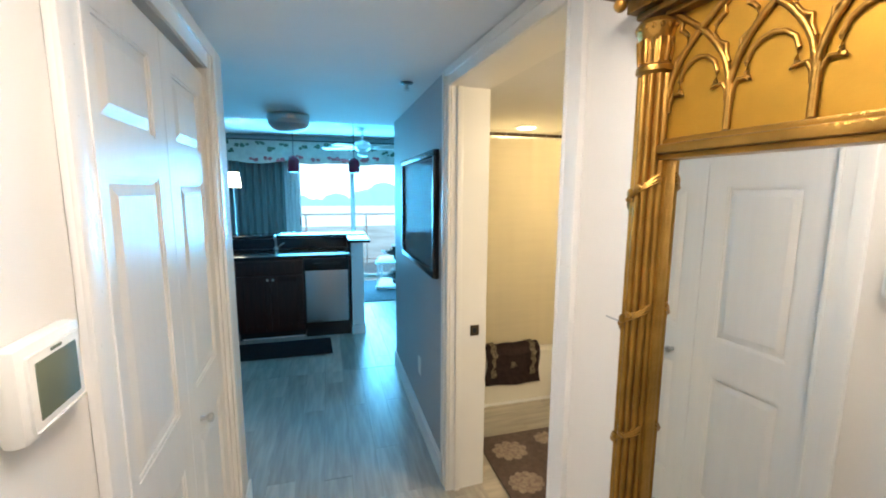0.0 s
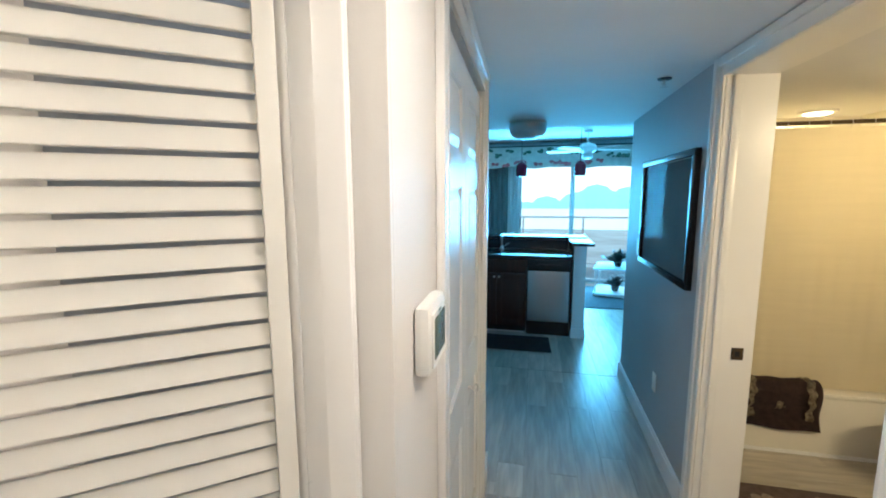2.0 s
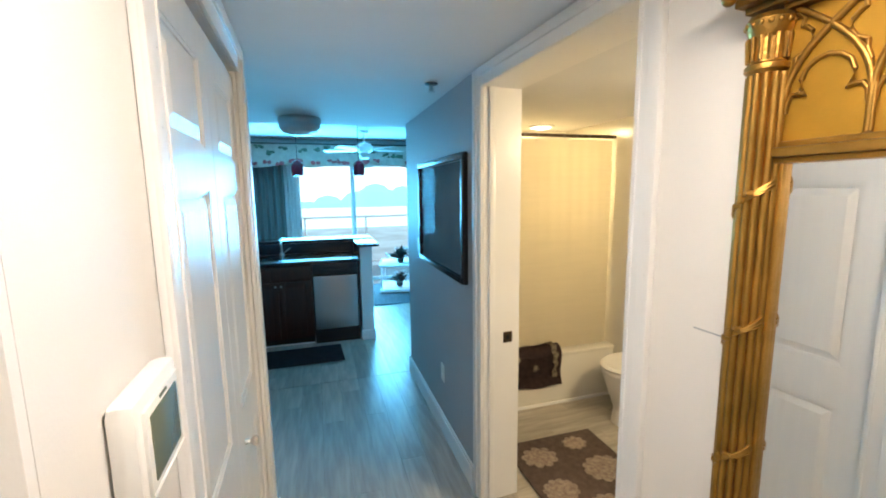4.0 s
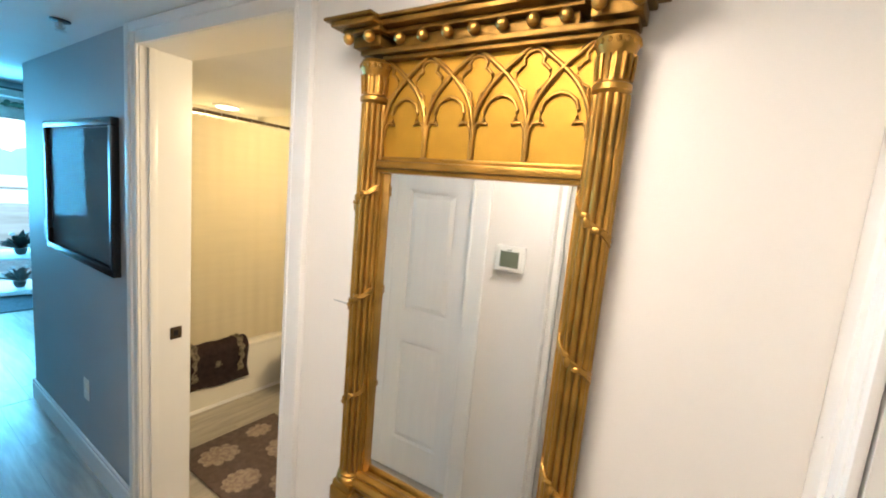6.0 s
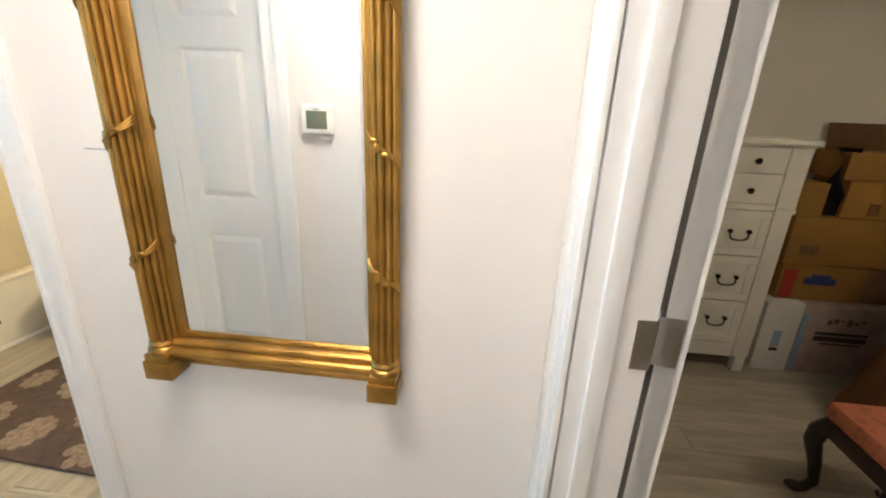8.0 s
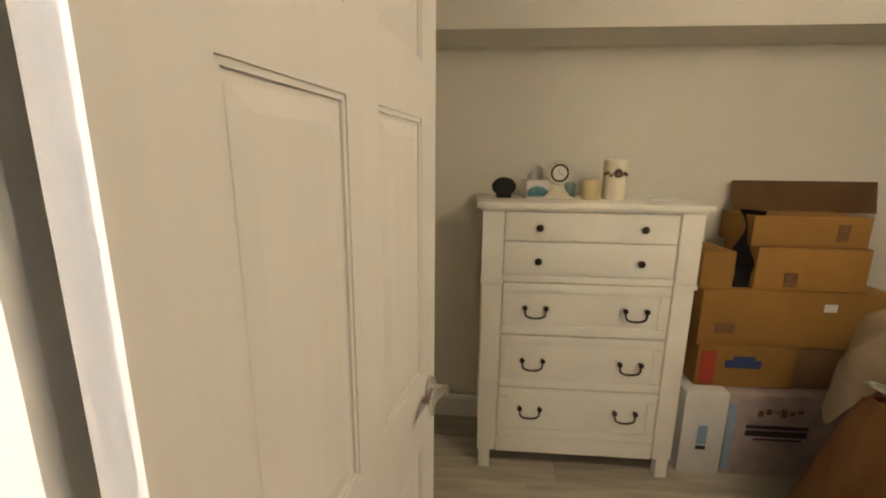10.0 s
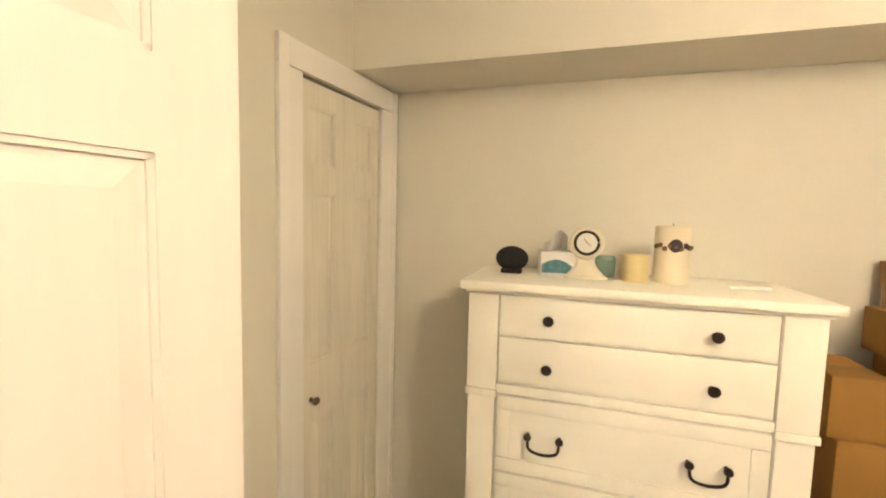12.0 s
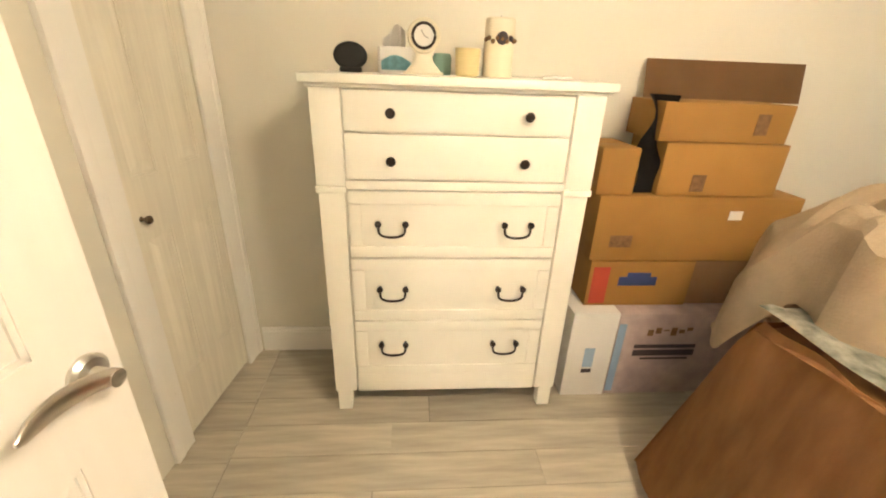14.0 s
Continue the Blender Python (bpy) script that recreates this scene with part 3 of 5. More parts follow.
# ---- gilt mirror ----
gm = thing("wall_mirror_gilt", "tall gilt pier mirror with gothic tracery frieze", "mirror")
Y0, Y1 = 0.146, 0.617
part("backing", box(0.618, W - 0.002, 0.10, 0.66, 0.80, 1.92), GOLDDARK, gm)
part("glass", box(0.612, 0.617, Y0 - 0.01, Y1 + 0.01, 0.83, 1.65), MIRROR, gm, "clear silvered mirror glass")
for yc in (0.116, 0.645):
    col = bmesh.new()
    rings = []
    for z in (0.87, 1.14, 1.47, 1.80):
        rings.append([col.verts.new((0.598 + (0.025 + 0.0075 * abs(math.cos(6 * t)) ** 0.7) * math.cos(t), yc + (0.025 + 0.0075 * abs(math.cos(6 * t)) ** 0.7) * math.sin(t), z)) for t in [2 * math.pi * k / 96 for k in range(96)]])
    for p, q in zip(rings, rings[1:]):
        for k in range(96):
            col.faces.new((p[k], p[(k + 1) % 96], q[(k + 1) % 96], q[k]))
    c = part("column", col, GOLD, gm, "reeded gilt half column")
    s = 1 if yc > 0.4 else -1
    bxs = bmesh.new()
    yi = yc - s * 0.030
    bx(bxs, 0.600, 0.618, *sorted((yi, yi - s * 0.009)), 0.83, 1.66, 0.003)
    part("inner_bead", bxs, GOLD, gm)
    pl = bmesh.new()
    bx(pl, 0.556, 0.620, yc - 0.034, yc + 0.034, 0.778, 0.824, 0.003)
    bx(pl, 0.560, 0.620, yc - 0.030, yc + 0.030, 0.822, 0.841, 0.003)
    lathe(pl, [(0.034, 0.84), (0.036, 0.846), (0.034, 0.853), (0.029, 0.857), (0.032, 0.864), (0.027, 0.872)], Matrix.Translation((0.594, yc, 0)), 20)
    part("plinth", pl, GOLD, gm)
    cp = bmesh.new()
    lathe(cp, [(0.026, 1.80), (0.033, 1.806), (0.033, 1.815), (0.027, 1.819), (0.0275, 1.858), (0.031, 1.866), (0.035, 1.878), (0.037, 1.888), (0.031, 1.897)], Matrix.Translation((0.594, yc, 0)), 20)
    for k in range(10):
        a = math.pi * (0.42 + 1.16 * k / 9)
        rod(cp, (0.594 + 0.029 * math.cos(a), yc + 0.029 * math.sin(a), 1.822), (0.594 + 0.031 * math.cos(a), yc + 0.031 * math.sin(a), 1.862), 0.003, 0.0038, seg=6)
        ball(cp, (0.594 + 0.034 * math.cos(a), yc + 0.034 * math.sin(a), 1.882), 0.005, seg=8)
    part("capital", cp, GOLD, gm, "leafy gilt capital")
    for z in (1.075, 1.33, 1.582):
        rp = bmesh.new()
        for off in (-0.008, 0.0, 0.008):
            tube(rp, [(0.598 + 0.0335 * math.cos(math.pi * (0.55 + 0.9 * k / 9)), yc + 0.0335 * math.sin(math.pi * (0.55 + 0.9 * k / 9)), z + off * (1 - 0.7 * math.sin(math.pi * k / 9)) + s * 0.062 * (k / 9 - 0.5)) for k in range(10)], 0.0028, 8)
        ball(rp, (0.562, yc + 0.006, z), 0.0075, 0.7, 1, 1.3, 8)
        for q in (-1, 1):
            ball(rp, (0.564, yc + q * 0.011, z + q * -s * 0.012), 0.006, 0.6, 1.5, 1.0, 8)
        part("ribbon_tie", rp, GOLD, gm, "gilt ribbon tie")
br = bmesh.new()
for k, (dz, r) in enumerate(((0.0, 0.012), (0.022, 0.014), (0.042, 0.010))):
    rod(br, (0.594 - (k == 1) * 0.008, 0.14, 0.812 + dz + 0.008), (0.594 - (k == 1) * 0.008, 0.62, 0.812 + dz + 0.008), r, seg=14)
bx(br, 0.594, 0.618, 0.14, 0.62, 0.808, 0.862)
part("bottom_rail", br, GOLD, gm)
mr = bmesh.new()
bx(mr, 0.590, 0.618, Y0 - 0.002, Y1 + 0.002, 1.645, 1.655, 0.003)
bx(mr, 0.580, 0.618, Y0 - 0.002, Y1 + 0.002, 1.655, 1.672, 0.005)
bx(mr, 0.594, 0.618, Y0 - 0.002, Y1 + 0.002, 1.672, 1.682, 0.003)
part("middle_rail", mr, GOLD, gm)
part("frieze_panel", box(0.606, 0.618, Y0 - 0.004, Y1 + 0.004, 1.682, 1.905), GOLDFLAT, gm, "flat yellow gilt frieze panel")
NB = 4
bw = (Y1 - Y0) / NB
zf, zt = 1.684, 1.898


def arc(c, r, a0, a1, n=12):
    return [(0.602, c[0] + r * math.cos(radians(a0 + (a1 - a0) * k / n)), c[1] + r * math.sin(radians(a0 + (a1 - a0) * k / n))) for k in range(n + 1)]


for k in range(NB + 1):
    tr = bmesh.new()
    y = Y0 + k * bw
    inside = 0 < k < NB
    if inside:
        tube(tr, [(0.602, y, zf), (0.602, y, zf + 0.075)], 0.0052)
        tube(tr, [(0.600, y - 0.004, zf), (0.600, y - 0.004, zf + 0.07)], 0.003)
    for s in (-1, 1):
        if k == 0 and s < 0 or k == NB and s > 0:
            continue
        # long ogee branch that crosses the next bay's branch
        p0, p1, p2, p3 = (y, zf + 0.06), (y + s * 0.004, zf + 0.135), (y + s * bw * 0.45, zf + 0.17), (y + s * bw * 0.98, zt + 0.004)
        pts = []
        for i in range(17):
            u = i / 16
            q = [(1 - u) ** 3 * a + 3 * u * (1 - u) ** 2 * b + 3 * u * u * (1 - u) * c + u ** 3 * d for a, b, c, d in zip(p0, p1, p2, p3)]
            pts.append((0.601, q[0], q[1]))
        tube(tr, pts, 0.0048)
    for s in (-1, 1):
        if k == 0 and s < 0 or k == NB and s > 0:
            continue
        tube(tr, [(0.6025, y + s * bw * q, zf + h) for q, h in ((0.05, 0.105), (0.10, 0.122), (0.10, 0.134), (0.22, 0.142), (0.29, 0.154), (0.28, 0.170), (0.20, 0.180), (0.15, 0.182), (0.17, 0.194), (0.10, 0.204), (0.0, 0.207))], 0.0034)
    part("tracery", tr, GOLD, gm, "gilt gothic tracery rib")
for k in range(NB):
    tf = bmesh.new()
    yc = Y0 + (k + 0.5) * bw
    h = bw * 0.40
    for s in (-1, 1):
        tube(tf, [(0.602, yc + s * bw * 0.47, zf + 0.045), (0.602, yc + s * bw * 0.455, zf + 0.062), (0.602, yc + s * bw * 0.40, zf + 0.074), (0.602, yc + s * bw * 0.30, zf + 0.074), (0.602, yc + s * bw * 0.24, zf + 0.070), (0.602, yc + s * bw * 0.29, zf + 0.080), (0.602, yc + s * bw * 0.30, zf + 0.096), (0.602, yc + s * bw * 0.25, zf + 0.113), (0.602, yc + s * bw * 0.13, zf + 0.124), (0.602, yc, zf + 0.128)], 0.0036)
    part("trefoil", tf, GOLD, gm, "gilt trefoil arch")
    for s in (-1, 1):
        part("cusp", ball(bmesh.new(), (0.602, yc + s * bw * 0.27, zf + 0.073), 0.0042, 0.7, 1.3, 1, 8), GOLD, gm)
ent = bmesh.new()
bx(ent, 0.585, 0.618, Y0 - 0.004, Y1 + 0.004, 1.896, 1.906, 0.003)
bx(ent, 0.572, 0.622, 0.085, 0.677, 1.906, 1.918, 0.003)
part("architrave", ent, GOLDDARK, gm)
cor = bmesh.new()
for a, b, x in ((0.066, 0.170, 0.535), (0.170, 0.592, 0.560), (0.592, 0.696, 0.535)):
    bx(cor, x + 0.02, 0.624, a + 0.012, b - 0.012, 1.918, 1.942, 0.002)
    bx(cor, x, 0.624, a, b, 1.942, 1.952, 0.003)
    bx(cor, x - 0.022, 0.624, a - (0.020 if a < 0.3 else 0.0), b + (0.020 if b > 0.6 else 0.0), 1.952, 1.964, 0.004)
    bx(cor, x - 0.030, 0.624, a - (0.030 if a < 0.1 else 0.0), b + (0.034 if b > 0.6 else 0.0), 1.964, 1.971, 0.002)
part("cornice", cor, GOLDDARK, gm, "dark gilt stepped cornice")
for k in range(11):
    y = 0.082 + k * 0.0598
    x = 0.536 if (y < 0.17 or y > 0.60) else 0.566
    part("cornice_ball", ball(bmesh.new(), (x, y, 1.931), 0.0125), GOLD, gm)
# alarm on the wall above the mirror
al = thing("smoke_alarm", "white smoke alarm with ringed grille above mirror", "smoke alarm", pose(W, 0.185, 2.065, 0, -90, 0))
part("body", lathe(bmesh.new(), [(0.080, 0.001), (0.080, 0.022), (0.074, 0.030), (0.06, 0.033), (0.002, 0.034)], seg=36), PLASTIC, al)
for r in (0.016, 0.026, 0.036, 0.046):
    bm = bmesh.new()
    tube(bm, [(r * math.cos(radians(a)), r * math.sin(radians(a)), 0.0335) for a in range(0, 331, 15)], 0.0018, 6)
    part("grille_ring", bm, OPAL, al, "dark grille slot")

# thermostat
th = thing("thermostat", "white wall thermostat with grey screen", "thermostat", K @ pose(LW, 0.655, 1.338))
part("body", box(0.001, 0.030, -0.072, 0.072, -0.062, 0.062, 0.012), PLASTIC, th)
part("bezel", box(0.028, 0.033, -0.060, 0.060, -0.050, 0.048, 0.006), PLASTIC, th)
part("screen", box(0.0325, 0.0345, -0.046, 0.044, -0.038, 0.036, 0.001), SCREEN, th, "dark grey-green lcd screen")
part("badge", box(0.0328, 0.0338, -0.012, 0.012, 0.040, 0.044), SCREEN, th)

# marks left on the mirror wall
mk = solid("wall_mark", box(W - 0.0015, W - 0.0003, 0.70, 0.775, 1.292, 1.295), GREYWALL, "faint pencil line on the wall", "mark")
# sprinkler and ceiling light in the hall
sp = thing("sprinkler", "dark ceiling sprinkler head with white plate", "sprinkler", N @ pose(0.49, 2.23, HC))
part("escutcheon", lathe(bmesh.new(), [(0.034, -0.0005), (0.032, -0.006), (0.016, -0.009)]), BLACKP, sp)
st = rod(bmesh.new(), (0, 0, -0.008), (0, 0, -0.034), 0.007)
tube(st, [(-0.012, 0, -0.012), (-0.014, 0, -0.026), (0, 0, -0.038), (0.014, 0, -0.026), (0.012, 0, -0.012)], 0.0025)
part("stem", st, STEEL, sp)
part("deflector", lathe(bmesh.new(), [(0.018, -0.042), (0.019, -0.040), (0.004, -0.037)]), STEEL, sp)
fl = thing("ceiling_light", "flush ceiling light with opal bowl, unlit", "ceiling light", N @ pose(-0.20, 3.42, HC))
part("pan", lathe(bmesh.new(), [(0.15, -0.001), (0.155, -0.02), (0.15, -0.045), (0.13, -0.05)], seg=32), STEEL, fl, "brushed metal pan")
part("bowl", lathe(bmesh.new(), [(0.148, -0.046), (0.145, -0.075), (0.12, -0.105), (0.07, -0.125), (0.004, -0.13)], seg=32), OPAL, fl, "frosted glass bowl")
# both fixtures are out of view; the foyer one is added for its fill
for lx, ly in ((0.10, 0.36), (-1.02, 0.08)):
    el = thing("ceiling_light", "unseen flush entry ceiling light, switched on", "ceiling light", pose(lx, ly, HC), "entry ceiling lights")
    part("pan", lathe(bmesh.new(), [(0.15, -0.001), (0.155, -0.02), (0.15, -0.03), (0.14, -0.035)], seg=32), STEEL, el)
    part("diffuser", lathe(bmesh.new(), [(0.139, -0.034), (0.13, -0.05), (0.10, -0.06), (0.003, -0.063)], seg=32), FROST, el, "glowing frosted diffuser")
# assumed fixture, added out of view above the bedroom point lamp
bl = thing("ceiling_light", "assumed bedroom ceiling light, out of view, switched on", "ceiling light", pose(0.62, -2.0, BC))
part("pan", lathe(bmesh.new(), [(0.19, -0.001), (0.19, -0.02), (0.18, -0.03)], seg=32), STEEL, bl)
part("diffuser", lathe(bmesh.new(), [(0.178, -0.029), (0.16, -0.045), (0.10, -0.055), (0.003, -0.058)], seg=32), FROST, bl, "glowing frosted diffuser")

# framed print
fp = thing("framed_picture", "black framed blue-grey print on the hall wall", "picture", N)
pa, pb, za, zb = 2.065, 3.03, 1.115, 1.80
for q in ((pa, pb, za, za + 0.034), (pa, pb, zb - 0.034, zb), (pa, pa + 0.034, za + 0.034, zb - 0.034), (pb - 0.034, pb, za + 0.034, zb - 0.034)):
    part("frame_rail", box(W - 0.034, W - 0.002, q[0], q[1], q[2], q[3], 0.005), BLACKWOOD, fp)
part("mat_board", box(W - 0.012, W - 0.004, pa + 0.04, pb - 0.04, za + 0.04, zb - 0.04), MATBOARD, fp)
part("print", box(W - 0.014, W - 0.0125, pa + 0.10, pb - 0.10, za + 0.13, zb - 0.10), ARTPAPER, fp, "pale blue-grey landscape print")
part("glazing", box(W - 0.019, W - 0.017, pa + 0.043, pb - 0.043, za + 0.043, zb - 0.043), GLASS, fp, "clear picture glass")
ol = thing("wall_outlet", "white wall outlet plate", "outlet", N @ pose(W, 2.56, 0.42))
part("plate", box(-0.006, -0.001, -0.035, 0.035, -0.057, 0.057, 0.002), PLASTIC, ol)
for dz in (-0.022, 0.022):
    part("socket", box(-0.008, -0.0058, -0.016, 0.016, dz - 0.014, dz + 0.014, 0.002), PLASTIC, ol)

sw = thing("light_switch", "white double light switch plate on hall wall", "light switch", N @ pose(W, 3.165, 1.19))
part("plate", box(-0.006, -0.001, -0.036, 0.036, -0.058, 0.058, 0.002), PLASTIC, sw)
for dy in (-0.016, 0.016):
    part("rocker", box(-0.010, -0.0058, dy - 0.012, dy + 0.012, -0.030, 0.030, 0.002), PLASTIC, sw)

# ---- kitchen peninsula ----
sk = thing("sink_cabinet", "dark cherry sink base cabinet with two doors", "cabinet", N)
part("body", box(-0.86, -0.205, 4.52, 5.06, 0.09, 0.87), CABWOOD, sk)
part("toe_kick", box(-0.86, -0.205, 4.57, 5.0, 0, 0.09), BLACKP, sk)
part("toe_trim", box(-0.84, -0.21, 4.562, 4.569, 0.004, 0.018), TRIM, sk, "white strip at the floor")
part("false_front", box(-0.85, -0.215, 4.502, 4.519, 0.72, 0.85, 0.003), CABWOOD, sk)
for a, b, k in ((-0.85, -0.536, -0.56), (-0.529, -0.215, -0.505)):
    d = bmesh.new()
    bx(d, a, b, 4.502, 4.519, 0.11, 0.70, 0.003)
    for q in ((a, a + 0.06, 0.11, 0.70), (b - 0.06, b, 0.11, 0.70), (a + 0.06, b - 0.06, 0.11, 0.17), (a + 0.06, b - 0.06, 0.64, 0.70)):
        bx(d, q[0], q[1], 4.496, 4.502, q[2], q[3], 0.002)
    d = part("door", d, CABWOOD, sk)
    part("knob", ball(bmesh.new(), (k, 4.485, 0.66), 0.013), STEEL, d, "small nickel knob")
dw = thing("dishwasher", "stainless steel dishwasher with black controls", "dishwasher", N)
part("body", box(-0.20, 0.275, 4.53, 5.06, 0.09, 0.87), BLACKP, dw)
part("door", box(-0.188, 0.255, 4.503, 4.529, 0.165, 0.735, 0.006), STAINLESS, dw, "stainless steel door panel")
part("control_panel", box(-0.195, 0.27, 4.505, 4.529, 0.745, 0.865, 0.005), BLACKP, dw)
part("handle", box(-0.10, 0.17, 4.488, 4.504, 0.80, 0.815, 0.004), BLACKP, dw)
part("kick_plate", box(-0.195, 0.27, 4.54, 4.56, 0.0, 0.09), BLACKP, dw)
hw = thing("half_wall", "white end wall of the kitchen bar", "half wall", N, "", "structure")
part("post", box(0.295, 0.425, 4.50, 5.22, 0, 1.025, 0.004), TRIM, hw)
part("base", box(0.283, 0.437, 4.488, 5.232, 0, 0.11, 0.004), TRIM, hw)
part("back", box(-2.2, 0.294, 5.10, 5.22, 0, 1.025), TRIM, hw)
solid("bar_top", box(0.27, 0.50, 4.46, 5.095, 1.027, 1.055, 0.006), GRANITE, "black granite cap on the half wall", "bar top", N)
solid("bar_top", box(-2.2, 0.50, 5.098, 5.42, 1.027, 1.06, 0.006), GRANITE, "black granite raised bar top", "bar top", N)
solid("worktop", box(-2.2, 0.275, 4.475, 5.07, 0.872, 0.908, 0.006), GRANITE, "black granite kitchen worktop", "worktop", N)
bsp = solid("backsplash", box(-2.2, 0.275, 5.072, 5.097, 0.909, 1.026), GRANITE, "black granite backsplash under the bar", "backsplash", N)
solid("backsplash", box(0.277, 0.294, 4.50, 5.07, 0.88, 1.026), GRANITE, "black granite end splash", "backsplash", N)
fa = thing("faucet", "chrome kitchen faucet behind the sink", "faucet", N @ pose(-0.52, 5.02, 0.908))
part("base", lathe(bmesh.new(), [(0.03, 0.0), (0.026, 0.02), (0.015, 0.03), (0.013, 0.05)]), STEEL, fa)
part("spout", tube(bmesh.new(), [(0, 0, 0.04), (0, -0.005, 0.12), (0, -0.04, 0.165), (0, -0.10, 0.165), (0, -0.13, 0.13)], 0.011), STEEL, fa)
part("lever", tube(bmesh.new(), [(0.03, 0, 0.03), (0.06, 0, 0.06), (0.09, -0.01, 0.075)], 0.006), STEEL, fa)
sc = solid("base_cabinet", box(-2.2, -0.865, 4.52, 5.06, 0, 0.87, 0.003), CABWOOD, "dark cherry base cabinet run", "cabinet", N)
solid("kitchen_mat", sheet(lambda u, v: Vector((-0.86 + 0.93 * u - 0.02 * v, 3.97 + 0.46 * v, 0.010 + 0.001 * math.sin(9 * u))), 12, 6, 0.006), MAT, "dark grey kitchen mat on the floor", "mat", N)
for x in (-0.31, 0.40):
    pd = thing("pendant_lamp", "red glass pendant lamp over the bar", "pendant lamp", N @ pose(x, 5.30, 0), "pendant lamps over the bar")
    part("shade", lathe(bmesh.new(), [(0.055, 1.80), (0.068, 1.81), (0.072, 1.87), (0.066, 1.94), (0.04, 1.975), (0.018, 1.985)], seg=20), REDGLASS, pd, "deep red glass shade")
    part("cord", rod(bmesh.new(), (0, 0, 1.985), (0, 0, 2.47), 0.004, seg=8), BLACKP, pd)
    part("canopy", lathe(bmesh.new(), [(0.05, 2.499), (0.048, 2.48), (0.01, 2.465)]), STEEL, pd)

# ---- living room ----
wd = thing("window_1", "white framed sliding glass door", "sliding door", N, "", "structure")
for q in ((-0.45, -0.38, 0.0, 2.12), (0.47, 0.545, 0.05, 2.05), (1.49, 1.55, 0.0, 2.12)):
    part("window_frame", box(q[0], q[1], 7.615, 7.70, q[2], q[3], 0.004), TRIM, wd)
part("window_frame", box(-0.38, 1.49, 7.615, 7.70, 2.05, 2.12, 0.004), TRIM, wd)
part("window_sill", box(-0.38, 1.49, 7.615, 7.70, 0, 0.05, 0.004), TRIM, wd)
part("handle", box(-0.40, -0.385, 7.59, 7.614, 0.98, 1.14, 0.004), BLACKP, wd)


def folds(x0, x1, y, z0, z1, n, amp):
    return sheet(lambda u, v: Vector((x0 + (x1 - x0) * u, y + amp * math.sin(2 * math.pi * n * u) * (0.7 + 0.3 * v) + 0.006 * math.sin(17 * u + 5 * v), z0 + (z1 - z0) * v)), n * 10, 10, 0.004)


solid("curtain", folds(-1.6, -0.62, 7.49, 0.03, 2.1, 9, 0.035), DRAPE, "teal grey pleated drape beside the glass door", "curtain", N)
solid("sheer_curtain", folds(-0.66, -0.40, 7.53, 0.03, 2.1, 4, 0.02), SHEER, "pale sheer curtain gathered at the side", "curtain", N)
vl = thing("valance", "floral cloth valance with pink flowers above window", "valance", N)
part("cloth", sheet(lambda u, v: Vector((-1.65 + 3.5 * u, 7.37 + 0.015 * math.sin(60 * u) * (1 - v) - 0.02 * (1 - v), 2.03 + 0.02 * math.sin(26 * u) * (1 - v) + 0.36 * v)), 120, 6, 0.004), VALANCE, vl)
part("rail", box(-1.66, 1.86, 7.35, 7.55, 2.385, 2.405, 0.003), DARKWOOD, vl, "dark valance board")
rng = random.Random(4)
for k in range(34):
    bm = bmesh.new()
    x, z = -1.6 + 3.4 * (k + rng.random()) / 34, rng.choice((2.10, 2.22, 2.31)) + rng.uniform(-0.03, 0.03)
    kind = z < 2.17
    for j in range(6):
        ball(bm, (x + rng.uniform(-0.05, 0.05), 7.335, z + rng.uniform(-0.022, 0.022)), rng.uniform(0.014, 0.028), 1.2, 0.12, 0.9, 8)
    part("flower" if kind else "leaf_print", bm, PINK if kind else LEAFG, vl)
def bouquet(name, m, n, spread, seed, label):
    """A loose bunch of dark leaves and pale blooms on short stems."""
    t = thing(name, label, "flowers", m)
    rng = random.Random(seed)
    part("pot", lathe(bmesh.new(), [(0.035, 0), (0.05, 0.02), (0.06, 0.07), (0.055, 0.075)]), BLACKP, t)
    for k in range(n):
        a, e, r = rng.uniform(0, 6.28), rng.uniform(0.2, 1.3), spread * rng.uniform(0.5, 1)
        tip = Vector((r * math.cos(a) * math.cos(e), r * math.sin(a) * math.cos(e), 0.07 + r * math.sin(e)))
        d = Vector((-math.sin(a), math.cos(a), 0)) * spread * 0.16
        lf = bmesh.new()
        mid = Vector((0, 0, 0.06)).lerp(tip, 0.6) + Vector((0, 0, 0.02))
        v = [lf.verts.new(p) for p in (Vector((0, 0, 0.06)), mid + d, tip, mid - d)]
        lf.faces.new(v)
        bmesh.ops.solidify(lf, geom=lf.faces[:], thickness=0.003)
        part("leaf", lf, LEAFDARK, t)
        if k % 4 == 0:
            part("bloom", ball(bmesh.new(), tip, 0.028, 1, 1, 0.7, 8), UPHOL, t, "pale bloom")
    return t


TA = N @ pose(0.79, 6.47, 0, 0, 0, -14)
gt = thing("display_table", "low white display table with glass sides", "table", TA)
part("base_rail", box(-0.02, 0.90, -0.02, 0.62, 0.03, 0.075, 0.006), TRIM, gt)
for x in (0.0, 0.86):
    for y in (0.0, 0.58):
        part("post", box(x, x + 0.02, y, y + 0.02, 0.075, 0.43, 0.003), TRIM, gt)
        part("foot", box(x, x + 0.03, y, y + 0.03, 0.0, 0.03, 0.003), DARKWOOD, gt)
part("tabletop", box(-0.03, 0.91, -0.03, 0.63, 0.43, 0.46, 0.006), UPHOL, gt, "bright white tabletop")
